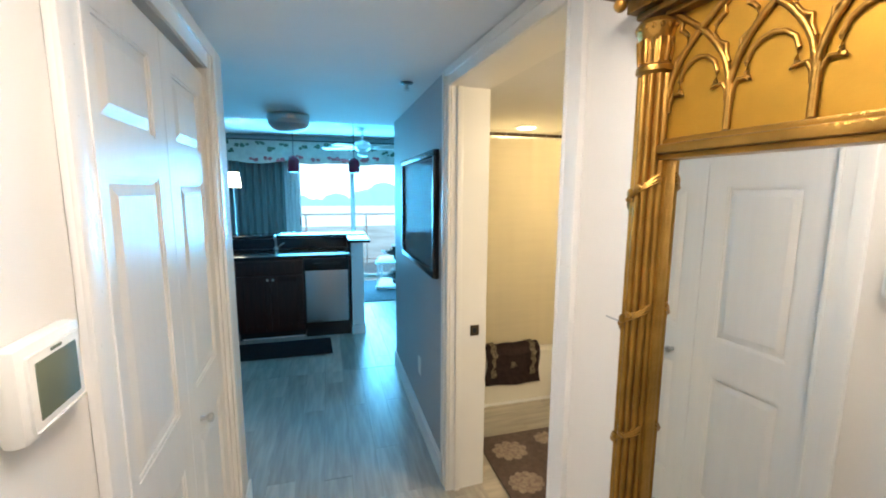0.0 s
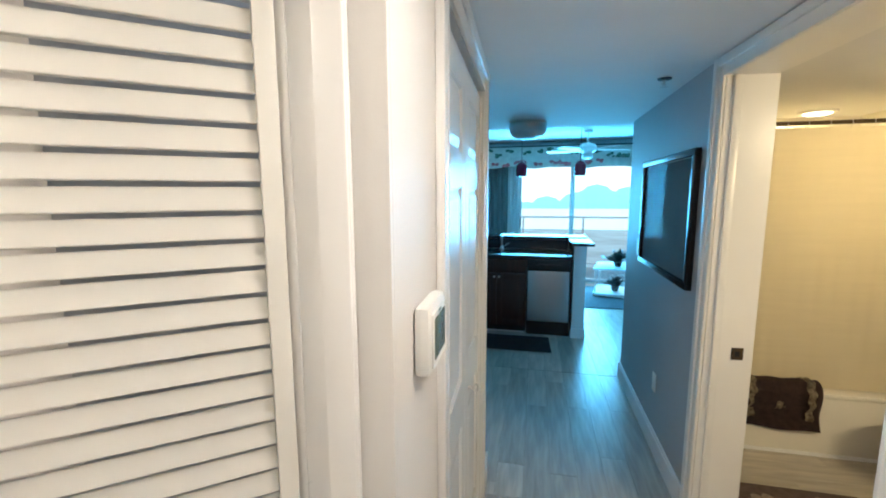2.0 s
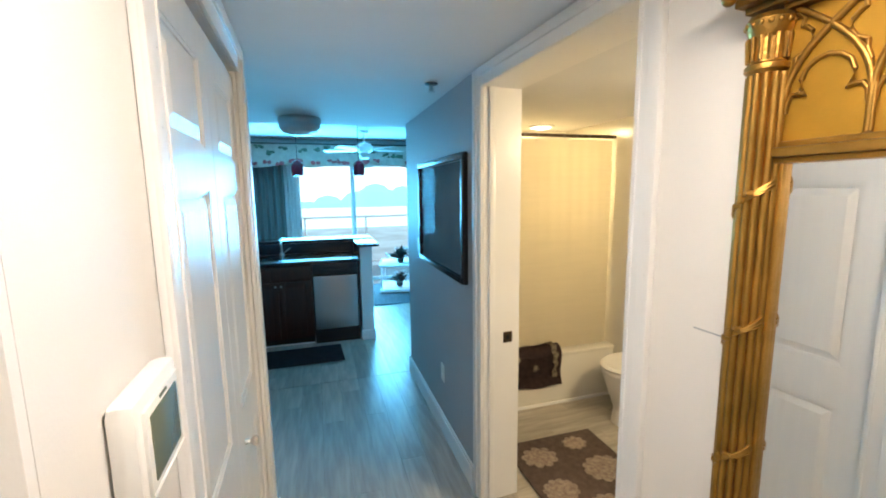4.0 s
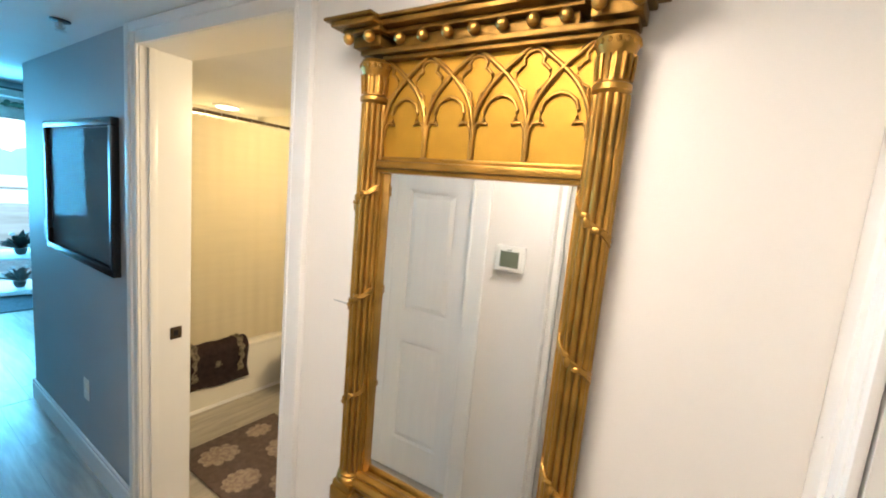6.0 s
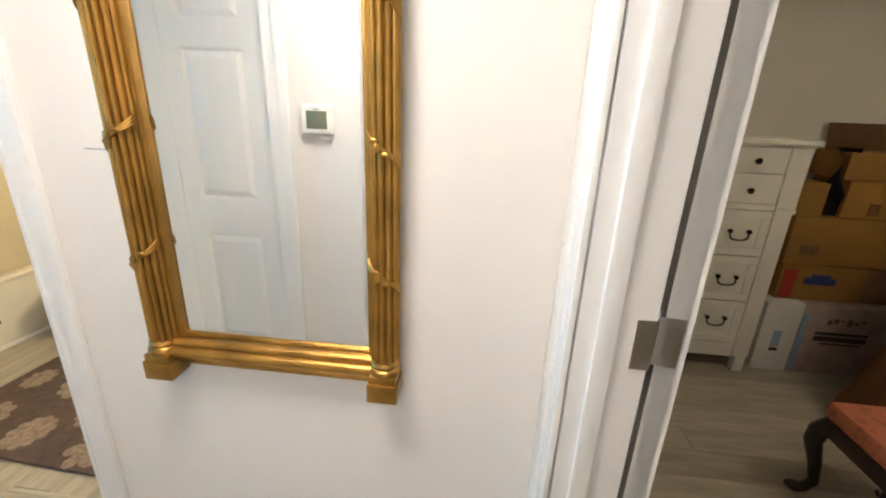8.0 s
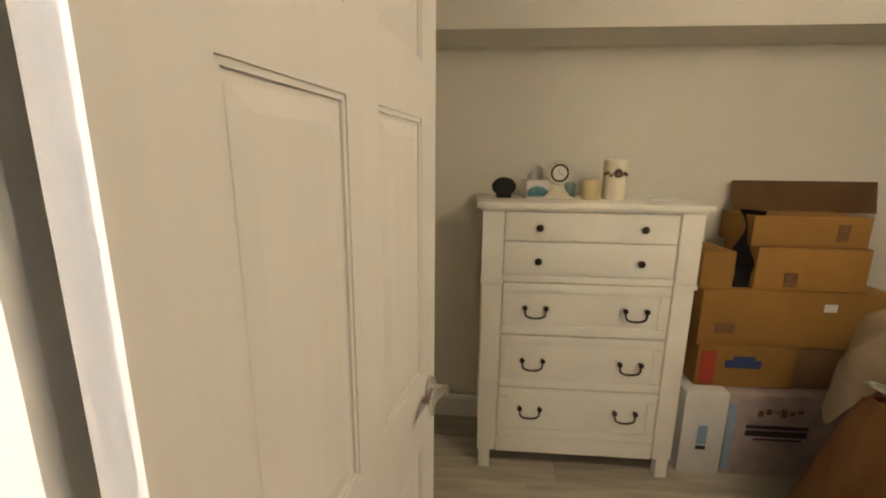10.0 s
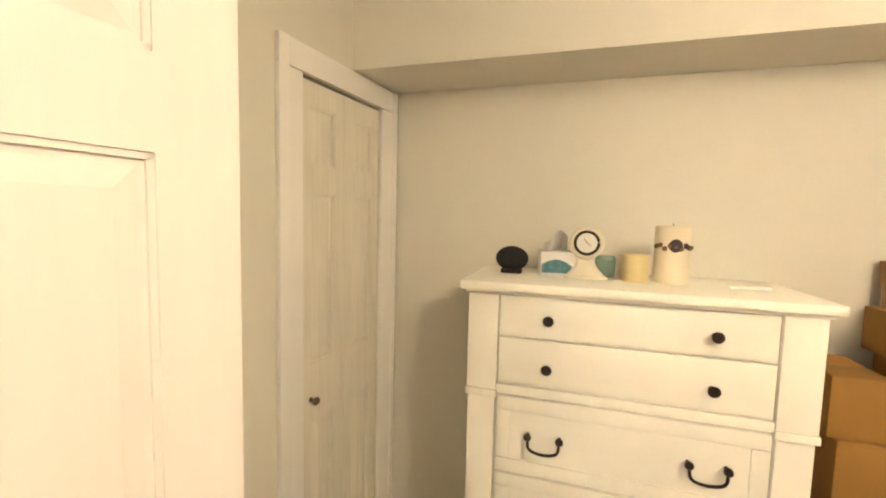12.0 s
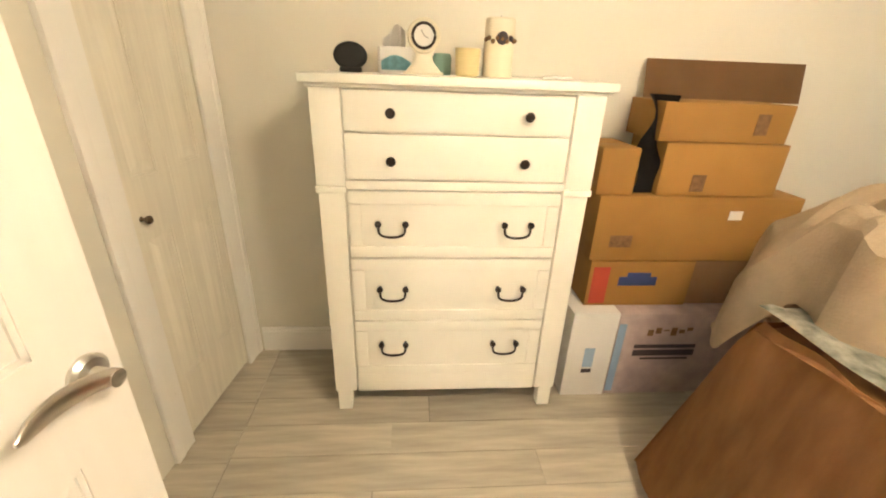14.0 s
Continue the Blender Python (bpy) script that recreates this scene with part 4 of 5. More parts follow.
for q in ((0.02, 0.86, 0.008, 0.012), (0.02, 0.86, 0.588, 0.592)):
    part("glass_side", box(q[0], q[1], q[2], q[3], 0.076, 0.429), GLASS, gt, "clear glass side")
part("glass_side", box(0.008, 0.012, 0.02, 0.58, 0.076, 0.429), GLASS, gt, "clear glass side")
bouquet("flower_arrangement", TA @ pose(0.30, 0.22, 0.461), 34, 0.24, 21, "dark leafy arrangement with pale blooms on table")
bouquet("flower_arrangement", TA @ pose(0.28, 0.20, 0.076), 30, 0.22, 22, "dark leafy arrangement inside the glass table")
cf = thing("ceiling_fan", "white five-blade ceiling fan in the living room", "ceiling fan", N @ pose(0.60, 6.40, 0))
part("canopy", lathe(bmesh.new(), [(0.07, 2.499), (0.065, 2.46), (0.02, 2.44)], seg=24), TRIM, cf)
part("downrod", rod(bmesh.new(), (0, 0, 2.44), (0, 0, 2.30), 0.013), TRIM, cf)
part("motor", lathe(bmesh.new(), [(0.03, 2.32), (0.10, 2.30), (0.125, 2.26), (0.12, 2.20), (0.06, 2.17)], seg=28), TRIM, cf)
part("light_bowl", lathe(bmesh.new(), [(0.055, 2.17), (0.085, 2.14), (0.07, 2.10), (0.004, 2.085)], seg=24), OPAL, cf, "frosted glass bowl")
for k in range(5):
    bl = part("blade", box(0.17, 0.62, -0.062, 0.062, -0.004, 0.004, 0.003), TRIM, cf, m=pose(0, 0, 2.215, 0, 0, 12 + 72 * k) @ pose(0, 0, 0, 11, 0, 0))
    part("blade_iron", box(0.09, 0.22, -0.018, 0.018, -0.011, -0.0045, 0.002), STEEL, bl)
ar = solid("area_rug", box(0.15, 2.6, 5.80, 7.2, 0.004, 0.014, 0.003), material("blue_grey_rug", (0.10, 0.12, 0.14), 0.95, vary=0.2, scale=30, bump=0.5), "blue-grey area rug in the living room", "rug", N)
tl = thing("table_lamp", "small lamp with white shade behind the bar", "lamp", N @ pose(-1.16, 6.2, 0))
part("shade", lathe(bmesh.new(), [(0.10, 1.62), (0.08, 1.82), (0.078, 1.82), (0.09, 1.63)], seg=24), FROST, tl, "lit white shade")
part("pole", rod(bmesh.new(), (0, 0, 0.02), (0, 0, 1.72), 0.010), STEEL, tl)
part("base", lathe(bmesh.new(), [(0.13, 0), (0.13, 0.015), (0.02, 0.03)]), STEEL, tl)
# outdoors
# lawn colour is pale blue to give the look of haze
setting("ground", box(-400, 400, 9, 800, -3.2, -3.0), material("hazy_grass", (0.55, 0.74, 0.78), 0.9, vary=0.2, scale=0.3), "distant lawn outside, coloured pale for haze", "ground", N)
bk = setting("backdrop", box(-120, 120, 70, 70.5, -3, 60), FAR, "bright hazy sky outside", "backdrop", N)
hb = bmesh.new()
rng = random.Random(9)
for k in range(60):
    ball(hb, (-45 + 1.5 * k, 68, rng.uniform(-2.4, -1.4) + 1.7 * min(1, max(0, (1.5 * k - 49) / 4))), rng.uniform(2.2, 3.4), 0.9, 0.2, 0.9, 12)
setting("backdrop_trees", hb, FARTREE, "distant tree line with haze and glow in its colour", "backdrop", N)
# glowing strip added in front of the trees, covers the far lawn
setting("backdrop_shore", box(-100, 100, 55, 55.4, -3, -0.4), FARGROUND, "glowing pale strip that stands for hazy far ground", "backdrop", N)
bal = setting("floor_balcony", box(-3, 3.5, 7.72, 9.2, -0.1, -0.01), material("balcony_concrete", (0.36, 0.46, 0.48), 0.8, vary=0.1), "pale concrete balcony floor", "floor", N)

rl = thing("balcony_railing", "white metal balcony railing outside the glass door", "railing", N)
part("top_rail", box(-3.0, 3.5, 9.08, 9.14, 1.06, 1.10, 0.008), TRIM, rl)
part("bottom_rail", box(-3.0, 3.5, 9.09, 9.13, 0.08, 0.11, 0.004), TRIM, rl)
for k in range(6):
    part("post", box(-2.9 + k * 1.25, -2.86 + k * 1.25, 9.09, 9.13, -0.01, 1.06, 0.003), TRIM, rl)

# ---- bathroom ----
tb = thing("bathtub", "cream enamelled built-in bathtub", "bathtub", N)
part("apron", box(W + 0.195, 2.045, 2.65, 2.70, 0, 0.40, 0.012), TUB, tb)
part("rim", box(W + 0.195, 2.045, 2.64, 2.74, 0.372, 0.402, 0.012), TUB, tb)
part("basin", box(W + 0.195, 2.045, 2.75, 3.37, 0.02, 0.16, 0.03), TUB, tb)
part("back_rim", box(W + 0.195, 2.045, 3.28, 3.375, 0.16, 0.40, 0.015), TUB, tb)
part("caulk_strip", box(W + 0.195, 2.045, 2.638, 2.649, 0, 0.022, 0.003), TRIM, tb, "white strip at the floor")
scu = sheet(lambda u, v: Vector((W + 0.21 + 1.19 * u, 2.745 + 0.0022 * math.sin(31 * u) + 0.0012 * math.sin(83 * u + 2 * v) , 0.30 + 1.66 * v)), 90, 14, 0.003)
solid("shower_curtain", scu, CURTAIN, "plain cream shower curtain drawn closed", "shower curtain", N)
ro = thing("curtain_rod", "dark metal shower curtain rod", "curtain rod", N)
part("rod", rod(bmesh.new(), (W + 0.191, 2.74, 1.985), (2.049, 2.74, 1.985), 0.012), STRIKE, ro)
for k in range(12):
    bm = bmesh.new()
    tube(bm, [(W + 0.24 + k * 0.105, 2.74 + 0.019 * math.cos(a), 1.978 + 0.022 * math.sin(a)) for a in [i * math.pi / 5 for i in range(11)]], 0.002, 6)
    part("ring", bm, STEEL, ro)
dl = thing("recessed_light", "glowing recessed ceiling light over the shower", "ceiling light", N @ pose(1.65, 3.13, 2.11))
part("trim_ring", lathe(bmesh.new(), [(0.105, -0.001), (0.10, -0.012), (0.08, -0.014)], seg=28), PLASTIC, dl)
part("lens", lathe(bmesh.new(), [(0.082, -0.012), (0.06, -0.02), (0.003, -0.022)], seg=28), FROST, dl, "glowing frosted lens")


# bath mat folded over the rim


def fold(u, v, x0, x1, out):
    """Over the rim and down the front of the tub, with a thick rolled top."""
    x = x0 + (x1 - x0) * u
    if v < 0.5:
        a = math.pi * v / 0.5
        return Vector((x, 0.03 + (0.062 + out) * math.cos(a), -0.01 + (0.062 + out) * math.sin(a) + 0.003 * math.sin(19 * u)))
    w = (v - 0.5) / 0.5
    return Vector((x + 0.006 * math.sin(7 * w), 0.03 - 0.062 - out - 0.010 * math.sin(5 * w + 3 * u), -0.01 - 0.235 * w + 0.006 * math.sin(9 * u)))


tw = thing("bath_mat_towel", "dark brown folded bath mat hung over the tub", "towel", N @ pose(1.350, 2.655, 0.410))
part("cloth", sheet(lambda u, v: fold(u, 1 - v, -0.215, 0.215, 0.0), 18, 30, 0.014), TOWEL, tw)
for s in (-0.155, 0.155):
    part("braid", sheet(lambda u, v: fold(u, (1 - v) * 0.86, s - 0.022, s + 0.022, 0.010) + Vector((0.007 * math.sin(v * 34), 0, 0)), 4, 40, 0.008), TOWELTRIM, tw, "cream and brown braided band")
part("emblem", sheet(lambda u, v: fold(u, 0.62 + 0.10 * v, -0.03, 0.03, 0.006), 6, 6, 0.003), TOWELTRIM, tw, "small embroidered emblem")
rgt = thing("bath_rug", "brown bath rug with tan paisley flowers", "rug", N @ pose(0.93, 1.32, 0.004))
part("rug_body", box(0, 0.62, 0, 0.95, 0, 0.012, 0.004), RUG, rgt)
rng = random.Random(12)
spots = [(0.16, 0.78, 0.11), (0.44, 0.84, 0.08), (0.47, 0.58, 0.13), (0.13, 0.50, 0.10), (0.30, 0.32, 0.11), (0.52, 0.22, 0.10), (0.12, 0.16, 0.12), (0.40, 0.06, 0.06)]
for x, y, r in spots:
    bm = bmesh.new()
    n = rng.choice((7, 9, 11))
    for k in range(n):
        a = 2 * math.pi * k / n + x * 9
        for ring, size in ((0.72, 0.34), (0.36, 0.26)):
            px, py = x + r * ring * math.cos(a), y + r * ring * math.sin(a) * 0.8
            if 0.03 < px < 0.59 and 0.03 < py < 0.92:
                bmesh.ops.create_uvsphere(bm, u_segments=8, v_segments=6, radius=r * size, matrix=Matrix.Translation((px, py, 0.0115)) @ pose(0, 0, 0, 0, 0, math.degrees(a) + 25) @ Matrix.Diagonal((1, 0.8, 0.07, 1)))
    ball(bm, (x, y, 0.0115), r * 0.2, 1, 1, 0.08, 10)
    part("flower_motif", bm, RUGTAN, rgt, "tan raised flower motif")
to = thing("toilet", "white toilet beside the tub", "toilet", N @ pose(1.93, 2.28, 0))
part("bowl", lathe(bmesh.new(), [(0.11, 0), (0.10, 0.10), (0.15, 0.28), (0.18, 0.38), (0.175, 0.40)], Matrix.Diagonal((1.25, 1, 1, 1)) @ Matrix.Translation((-0.02, 0, 0)), 28), PLASTIC, to)
part("lid", lathe(bmesh.new(), [(0.18, 0.40), (0.185, 0.415), (0.17, 0.43), (0.01, 0.432)], Matrix.Diagonal((1.25, 1, 1, 1)) @ Matrix.Translation((-0.02, 0, 0)), 28), PLASTIC, to)

# ---- bedroom ----
dr = thing("dresser", "tall cream painted five-drawer dresser", "dresser")
DX = 2.075
dz = bmesh.new()
bx(dz, DX + 0.022, 2.485, -1.66, -0.74, 0.12, 1.297)
part("body", dz, DRESSER, dr)
part("top", box(DX - 0.024, 2.488, -1.692, -0.708, 1.298, 1.325, 0.006), DRESSER, dr)
part("top_moulding", box(DX - 0.008, 2.486, -1.676, -0.724, 1.286, 1.2975, 0.004), DRESSER, dr)
for a, b, s in ((-0.828, -0.733, 1), (-1.667, -1.572, -1)):
    pc = bmesh.new()
    bx(pc, DX, DX + 0.05, a, b, 0.978, 1.286, 0.004)
    bx(pc, DX - 0.006, DX + 0.05, a - 0.003, b + 0.003, 0.955, 0.978, 0.004)
    bx(pc, DX + 0.004, DX + 0.05, a + 0.004, b - 0.004, 0.10, 0.955, 0.004)
    part("post", pc, DRESSER, dr)
    for xx in (DX + 0.005, 2.43):
        fo = bmesh.new()
        bx(fo, xx, xx + 0.05, a + 0.012 if s < 0 else a + 0.028, b - 0.028 if s < 0 else b - 0.012, 0.0, 0.13, 0.004)
        part("foot", fo, DRESSER, dr)
part("apron", box(DX + 0.008, DX + 0.03, -1.572, -0.828, 0.095, 0.182, 0.003), DRESSER, dr)
part("waist_rail", box(DX + 0.004, DX + 0.03, -1.572, -0.828, 0.968, 0.998, 0.003), DRESSER, dr)
ya, yb = -1.568, -0.832
for z0, z1, zc, deep in ((1.156, 1.283, 1.216, 0), (1.002, 1.150, 1.067, 0), (0.717, 0.963, 0.842, 1), (0.451, 0.711, 0.586, 1), (0.187, 0.445, 0.338, 1)):
    d = bmesh.new()
    bx(d, DX + 0.006, DX + 0.0225, ya, yb, z0, z1, 0.003)
    d = part("drawer", d, DRESSER, dr)
    if deep:
        f = 0.045
        for q in ((ya, yb, z0, z0 + f), (ya, yb, z1 - f, z1), (ya, ya + f, z0 + f, z1 - f), (yb - f, yb, z0 + f, z1 - f)):
            part("moulding", box(DX, DX + 0.0065, q[0] + 0.001, q[1] - 0.001, q[2] + 0.001, q[3] - 0.001, 0.0025), DRESSER, d)
    for yc in (-0.98, -1.42):
        if not deep:
            kb = lathe(bmesh.new(), [(0.008, 0), (0.006, 0.012), (0.014, 0.018), (0.016, 0.025), (0.010, 0.031), (0.002, 0.032)], Matrix.Translation((DX + 0.006, yc, zc)) @ pose(0, 0, 0, 0, -90, 0), 16)
            part("knob", kb, BRONZE, d, "dark bronze knob")
        else:
            hb = bmesh.new()
            tube(hb, [(DX - 0.018, yc - 0.047, zc + 0.008)] + [(DX - 0.024, yc + 0.047 * math.cos(a) * 0.97, zc - 0.006 - 0.030 * math.sin(a) ** 0.6) for a in [math.pi - math.pi * (0.06 + 0.88 * k / 10) for k in range(11)]] + [(DX - 0.018, yc + 0.047, zc + 0.008)], 0.0045, 8)
            for s in (-0.047, 0.047):
                rod(hb, (DX, yc + s, zc + 0.010), (DX - 0.02, yc + s, zc + 0.010), 0.006)
                ball(hb, (DX - 0.020, yc + s, zc + 0.010), 0.012)
            part("bail_handle", hb, BRONZE, d, "dark bronze bail handle")

TOP = 1.325
sh = thing("shell_dish", "black fan-shaped holder on the dresser", "ornament", pose(2.30, -0.835, TOP))
part("fan", lathe(bmesh.new(), [(0.004, -0.012), (0.04, -0.011), (0.052, 0), (0.04, 0.011), (0.004, 0.012)], Matrix.Translation((0, 0, 0.052)) @ Matrix.Diagonal((1, 1.12, 0.86, 1)) @ pose(0, 0, 0, 0, 90, 0), 24), BLACK, sh)
part("stand", box(-0.025, 0.025, -0.036, 0.036, 0, 0.016, 0.004), BLACK, sh)
tc = thing("tissue_box", "white box with pale blue waves", "tissue box", pose(2.32, -0.985, TOP, 0, 0, 8))
part("carton", box(-0.05, 0.05, -0.055, 0.055, 0, 0.085, 0.003), CARTONW, tc)
wv2 = sheet(lambda u, v: Vector((-0.0515, -0.05 + 0.1 * u, 0.012 + v * (0.025 + 0.022 * math.sin(3 * u)))), 12, 3, 0.001)
part("wave_print", wv2, BLUEGLAZE, tc, "pale blue wave print")
part("tissue", sheet(lambda u, v: Vector((0.02 * math.sin(6 * u) + 0.01 + 0.015 * v * math.sin(9 * u), -0.04 + 0.08 * u, 0.084 + 0.075 * v * (0.7 + 0.3 * math.sin(5 * u)))), 10, 5, 0.002), CARTONW, tc, "white tissue")
ck = thing("mantel_clock", "small ivory balloon clock with dark ring", "clock", pose(2.27, -1.085, TOP))
bm = bmesh.new()
lathe(bm, [(0.004, -0.022), (0.050, -0.022), (0.055, -0.012), (0.055, 0.012), (0.050, 0.022), (0.004, 0.022)], Matrix.Translation((0, 0, 0.120)) @ pose(0, 0, 0, 0, 90, 0), 28)
sd = lathe(bmesh.new(), [(0.060, 0.009), (0.056, 0.016), (0.038, 0.036), (0.028, 0.056), (0.030, 0.078), (0.040, 0.095)], Matrix.Diagonal((0.36, 1, 1, 1)), 28)
part("case", bm, IVORY, ck)
part("pedestal", sd, IVORY, ck)
part("plinth", box(-0.028, 0.028, -0.068, 0.068, 0, 0.010, 0.003), IVORY, ck)
rg = bmesh.new()
tube(rg, [(-0.023, 0.037 * math.cos(a), 0.120 + 0.037 * math.sin(a)) for a in [i * math.pi / 16 for i in range(33)]], 0.0048, 8)
part("bezel", rg, BRONZE, ck, "dark ring round the dial")
dial = part("dial", lathe(bmesh.new(), [(0.035, 0.0), (0.034, 0.001), (0.001, 0.0012)], Matrix.Translation((-0.0225, 0, 0.120)) @ pose(0, 0, 0, 0, -90, 0), 28), CARTONW, ck, "white clock dial")
hh = bmesh.new()
tube(hh, [(-0.0245, 0, 0.120), (-0.0245, 0.008, 0.136)], 0.0012, 6)
tube(hh, [(-0.0245, 0, 0.120), (-0.0245, -0.014, 0.112)], 0.001, 6)
part("clock_pointer", hh, BRONZE, dial)
gb = thing("glass_jar", "small green glass jar on the dresser", "jar", pose(2.37, -1.155, TOP))
part("jar", lathe(bmesh.new(), [(0.03, 0), (0.034, 0.01), (0.034, 0.06), (0.028, 0.072)]), material("sea_green_glass", (0.30, 0.48, 0.40), 0.15, vary=0.1), gb)
cj = thing("candle_jar", "yellow candle in glass on the dresser", "candle", pose(2.26, -1.235, TOP))
part("glass", lathe(bmesh.new(), [(0.036, 0), (0.041, 0.008), (0.043, 0.088), (0.040, 0.088), (0.038, 0.07), (0.002, 0.068)], seg=24), AMBER, cj)
pc = thing("pillar_candle", "tall cream pillar candle with flower band", "candle", pose(2.29, -1.345, TOP))
part("wax", lathe(bmesh.new(), [(0.049, 0), (0.051, 0.005), (0.051, 0.178), (0.047, 0.184), (0.03, 0.180), (0.002, 0.178)], seg=28), WAX, pc)
part("wick", rod(bmesh.new(), (0, 0, 0.176), (0.002, 0, 0.192), 0.0015, seg=6), BLACK, pc)
part("flower", ball(ball(bmesh.new(), (-0.051, 0.0, 0.122), 0.020, 0.35, 1, 1.05, 12), (-0.05, -0.03, 0.12), 0.008), PRINTDARK, pc, "dark flower ornament")
bn = bmesh.new()
for k in range(9):
    a = math.pi * (0.62 + 0.76 * k / 8)
    ball(bn, (0.052 * math.cos(a), 0.052 * math.sin(a), 0.118 + 0.006 * math.sin(k * 2.3)), 0.008, seg=8)
part("beaded_band", bn, TAPE, pc, "brown beaded band")
pn = solid("pen", rod(bmesh.new(), (2.22, -1.49, TOP + 0.006), (2.24, -1.60, TOP + 0.006), 0.005), PLASTIC, "thin pale pen lying on the dresser", "pen")


# cartons
def carton(x0, x1, y0, y1, z0, z1, label, mat=CARD, name="cardboard_box"):
    t = thing(name, label, "box", None, "stacked boxes")
    part("body", box(x0, x1, y0, y1, z0, z1 - 0.004, 0.004), mat, t)
    c = (x0 + x1) / 2
    part("flap", box(x0 + 0.001, c - 0.002, y0 + 0.001, y1 - 0.001, z1 - 0.0035, z1, 0.001), mat, t)
    part("flap", box(c + 0.002, x1 - 0.001, y0 + 0.001, y1 - 0.001, z1 - 0.0035, z1, 0.001), mat, t)
    return t


e1 = carton(2.135, 2.47, -1.925, -1.725, 0.0, 0.435, "white upright carton with blue label", CARTONW)
part("label", box(2.1325, 2.1345, -1.845, -1.80, 0.16, 0.26), PRINTBLUE, e1, "small blue and green label")
part("barcode", box(2.1325, 2.1345, -1.845, -1.80, 0.13, 0.15), PRINTDARK, e1)
e2 = carton(2.14, 2.47, -2.62, -1.93, 0.0, 0.43, "pale pink printed flat carton", PRINTPINK)
part("edge_print", box(2.1372, 2.1392, -1.965, -1.932, 0.02, 0.38), PRINTBLUE, e2, "blue printed edge")
for z, h, y0, y1 in ((0.255, 0.018, -2.30, -2.02), (0.215, 0.03, -2.30, -2.02), (0.195, 0.008, -2.28, -2.06)):
    part("printed_bar", box(2.1372, 2.1392, y0, y1, z, z + h), PRINTDARK, e2, "dark printed bar")
for k in range(6):
    part("printed_mark", box(2.1372, 2.1392, -2.09 - 0.035 * k, -2.065 - 0.035 * k, 0.32 + 0.012 * (k % 3), 0.35 + 0.01 * (k % 2)), TAPE, e2)
dd = carton(2.20, 2.47, -2.235, -1.785, 0.437, 0.652, "brown carton with red and blue print")
part("red_print", box(2.1975, 2.1995, -1.87, -1.80, 0.45, 0.62), CARDRED, dd, "red printed square")
lg = bmesh.new()
bx(lg, 2.1975, 2.1995, -2.08, -1.915, 0.535, 0.575)
bx(lg, 2.1975, 2.1995, -2.05, -1.95, 0.575, 0.595)
part("blue_print", lg, CARDBLUE, dd, "dark blue printed badge")
d2 = carton(2.21, 2.47, -2.58, -2.24, 0.437, 0.648, "dark reddish brown carton in the stack", CARDIN)
c3 = carton(2.19, 2.48, -2.60, -1.765, 0.655, 0.925, "long brown cardboard box with white sticker")
part("sticker", box(2.1875, 2.1895, -2.355, -2.30, 0.835, 0.872), CARTONW, c3, "white sticker")
part("stamp", box(2.1875, 2.1895, -1.925, -1.835, 0.715, 0.765), TAPE, c3, "dark printed stamp")
b2 = carton(2.205, 2.47, -2.47, -1.985, 0.928, 1.127, "brown cardboard box in the stack")
part("stamp", box(2.2025, 2.2045, -2.17, -2.115, 0.945, 1.01), TAPE, b2, "dark printed stamp")
sb = carton(2.20, 2.44, -1.89, -1.745, 0.928, 1.105, "small brown box leaning beside the stack")
# crumpled black sheet that fills the gap between small box and stack
bag = solid("black_sheet", sheet(lambda u, v: Vector((2.235 + 0.05 * math.sin(7 * u + 3 * v) * u, -1.90 - 0.085 * v - 0.02 * math.sin(9 * u), 0.93 + 0.36 * u)), 14, 10, 0.02), BLACK, "crumpled black sheet between the boxes", "bag")
a1 = thing("cardboard_box", "open brown box with raised lid flap", "box", None, "stacked boxes")
part("body", box(2.215, 2.47, -2.45, -1.95, 1.130, 1.268, 0.004), CARD, a1)
part("stamp", box(2.2125, 2.2145, -2.36, -2.31, 1.16, 1.235), TAPE, a1, "dark printed stamp")
part("raised_flap", sheet(lambda u, v: Vector((2.475 + 0.008 * math.sin(3 * u) - 0.03 * (1 - v), -2.66 + 0.68 * u, 1.262 + 0.152 * v)), 12, 6, 0.005), CARDIN, a1, "darker inner side of the lid flap")

# bed
be = thing("bed", "bed with brown plush blanket and floral quilt", "bed")
part("mattress", box(0.28, 1.60, -3.95, -2.02, 0.28, 0.74, 0.06), SHEET, be, "floral quilted bedding")
part("base", box(0.32, 1.58, -3.92, -2.08, 0.0, 0.28, 0.01), DARKWOOD, be)
part("headboard", box(0.22, 1.66, -4.03, -3.96, 0.0, 1.15, 0.02), DARKWOOD, be, "dark wooden headboard")
XE = 1.58


def drape_side(u, v):
    x = 0.25 + (XE - 0.25) * u
    w = 0.016 * math.sin(23 * u + 1.5 * v) * (1 - v) + 0.010 * math.sin(41 * u)
    flare = 0.09 * (1 - v) ** 1.4
    return Vector((x + 0.17 * (1 - v) ** 0.8 * u ** 4, -1.955 + flare + w - 0.05 * max(0, v - 0.88) * 4, 0.045 + 0.722 * v + 0.010 * math.sin(9 * u) * v))


part("blanket_side", sheet(drape_side, 70, 18, 0.012), BLANKET, be, "brown plush blanket hanging to the floor")
part("blanket_end", sheet(lambda u, v: Vector((XE + 0.17 * (1 - v) ** 0.8 + 0.016 * math.sin(22 * u) * u, -1.962 + 0.09 * (1 - v) ** 1.4 * (1 - u) - 1.30 * u, 0.045 + 0.72 * v)), 10, 18, 0.012), BLANKET, be)
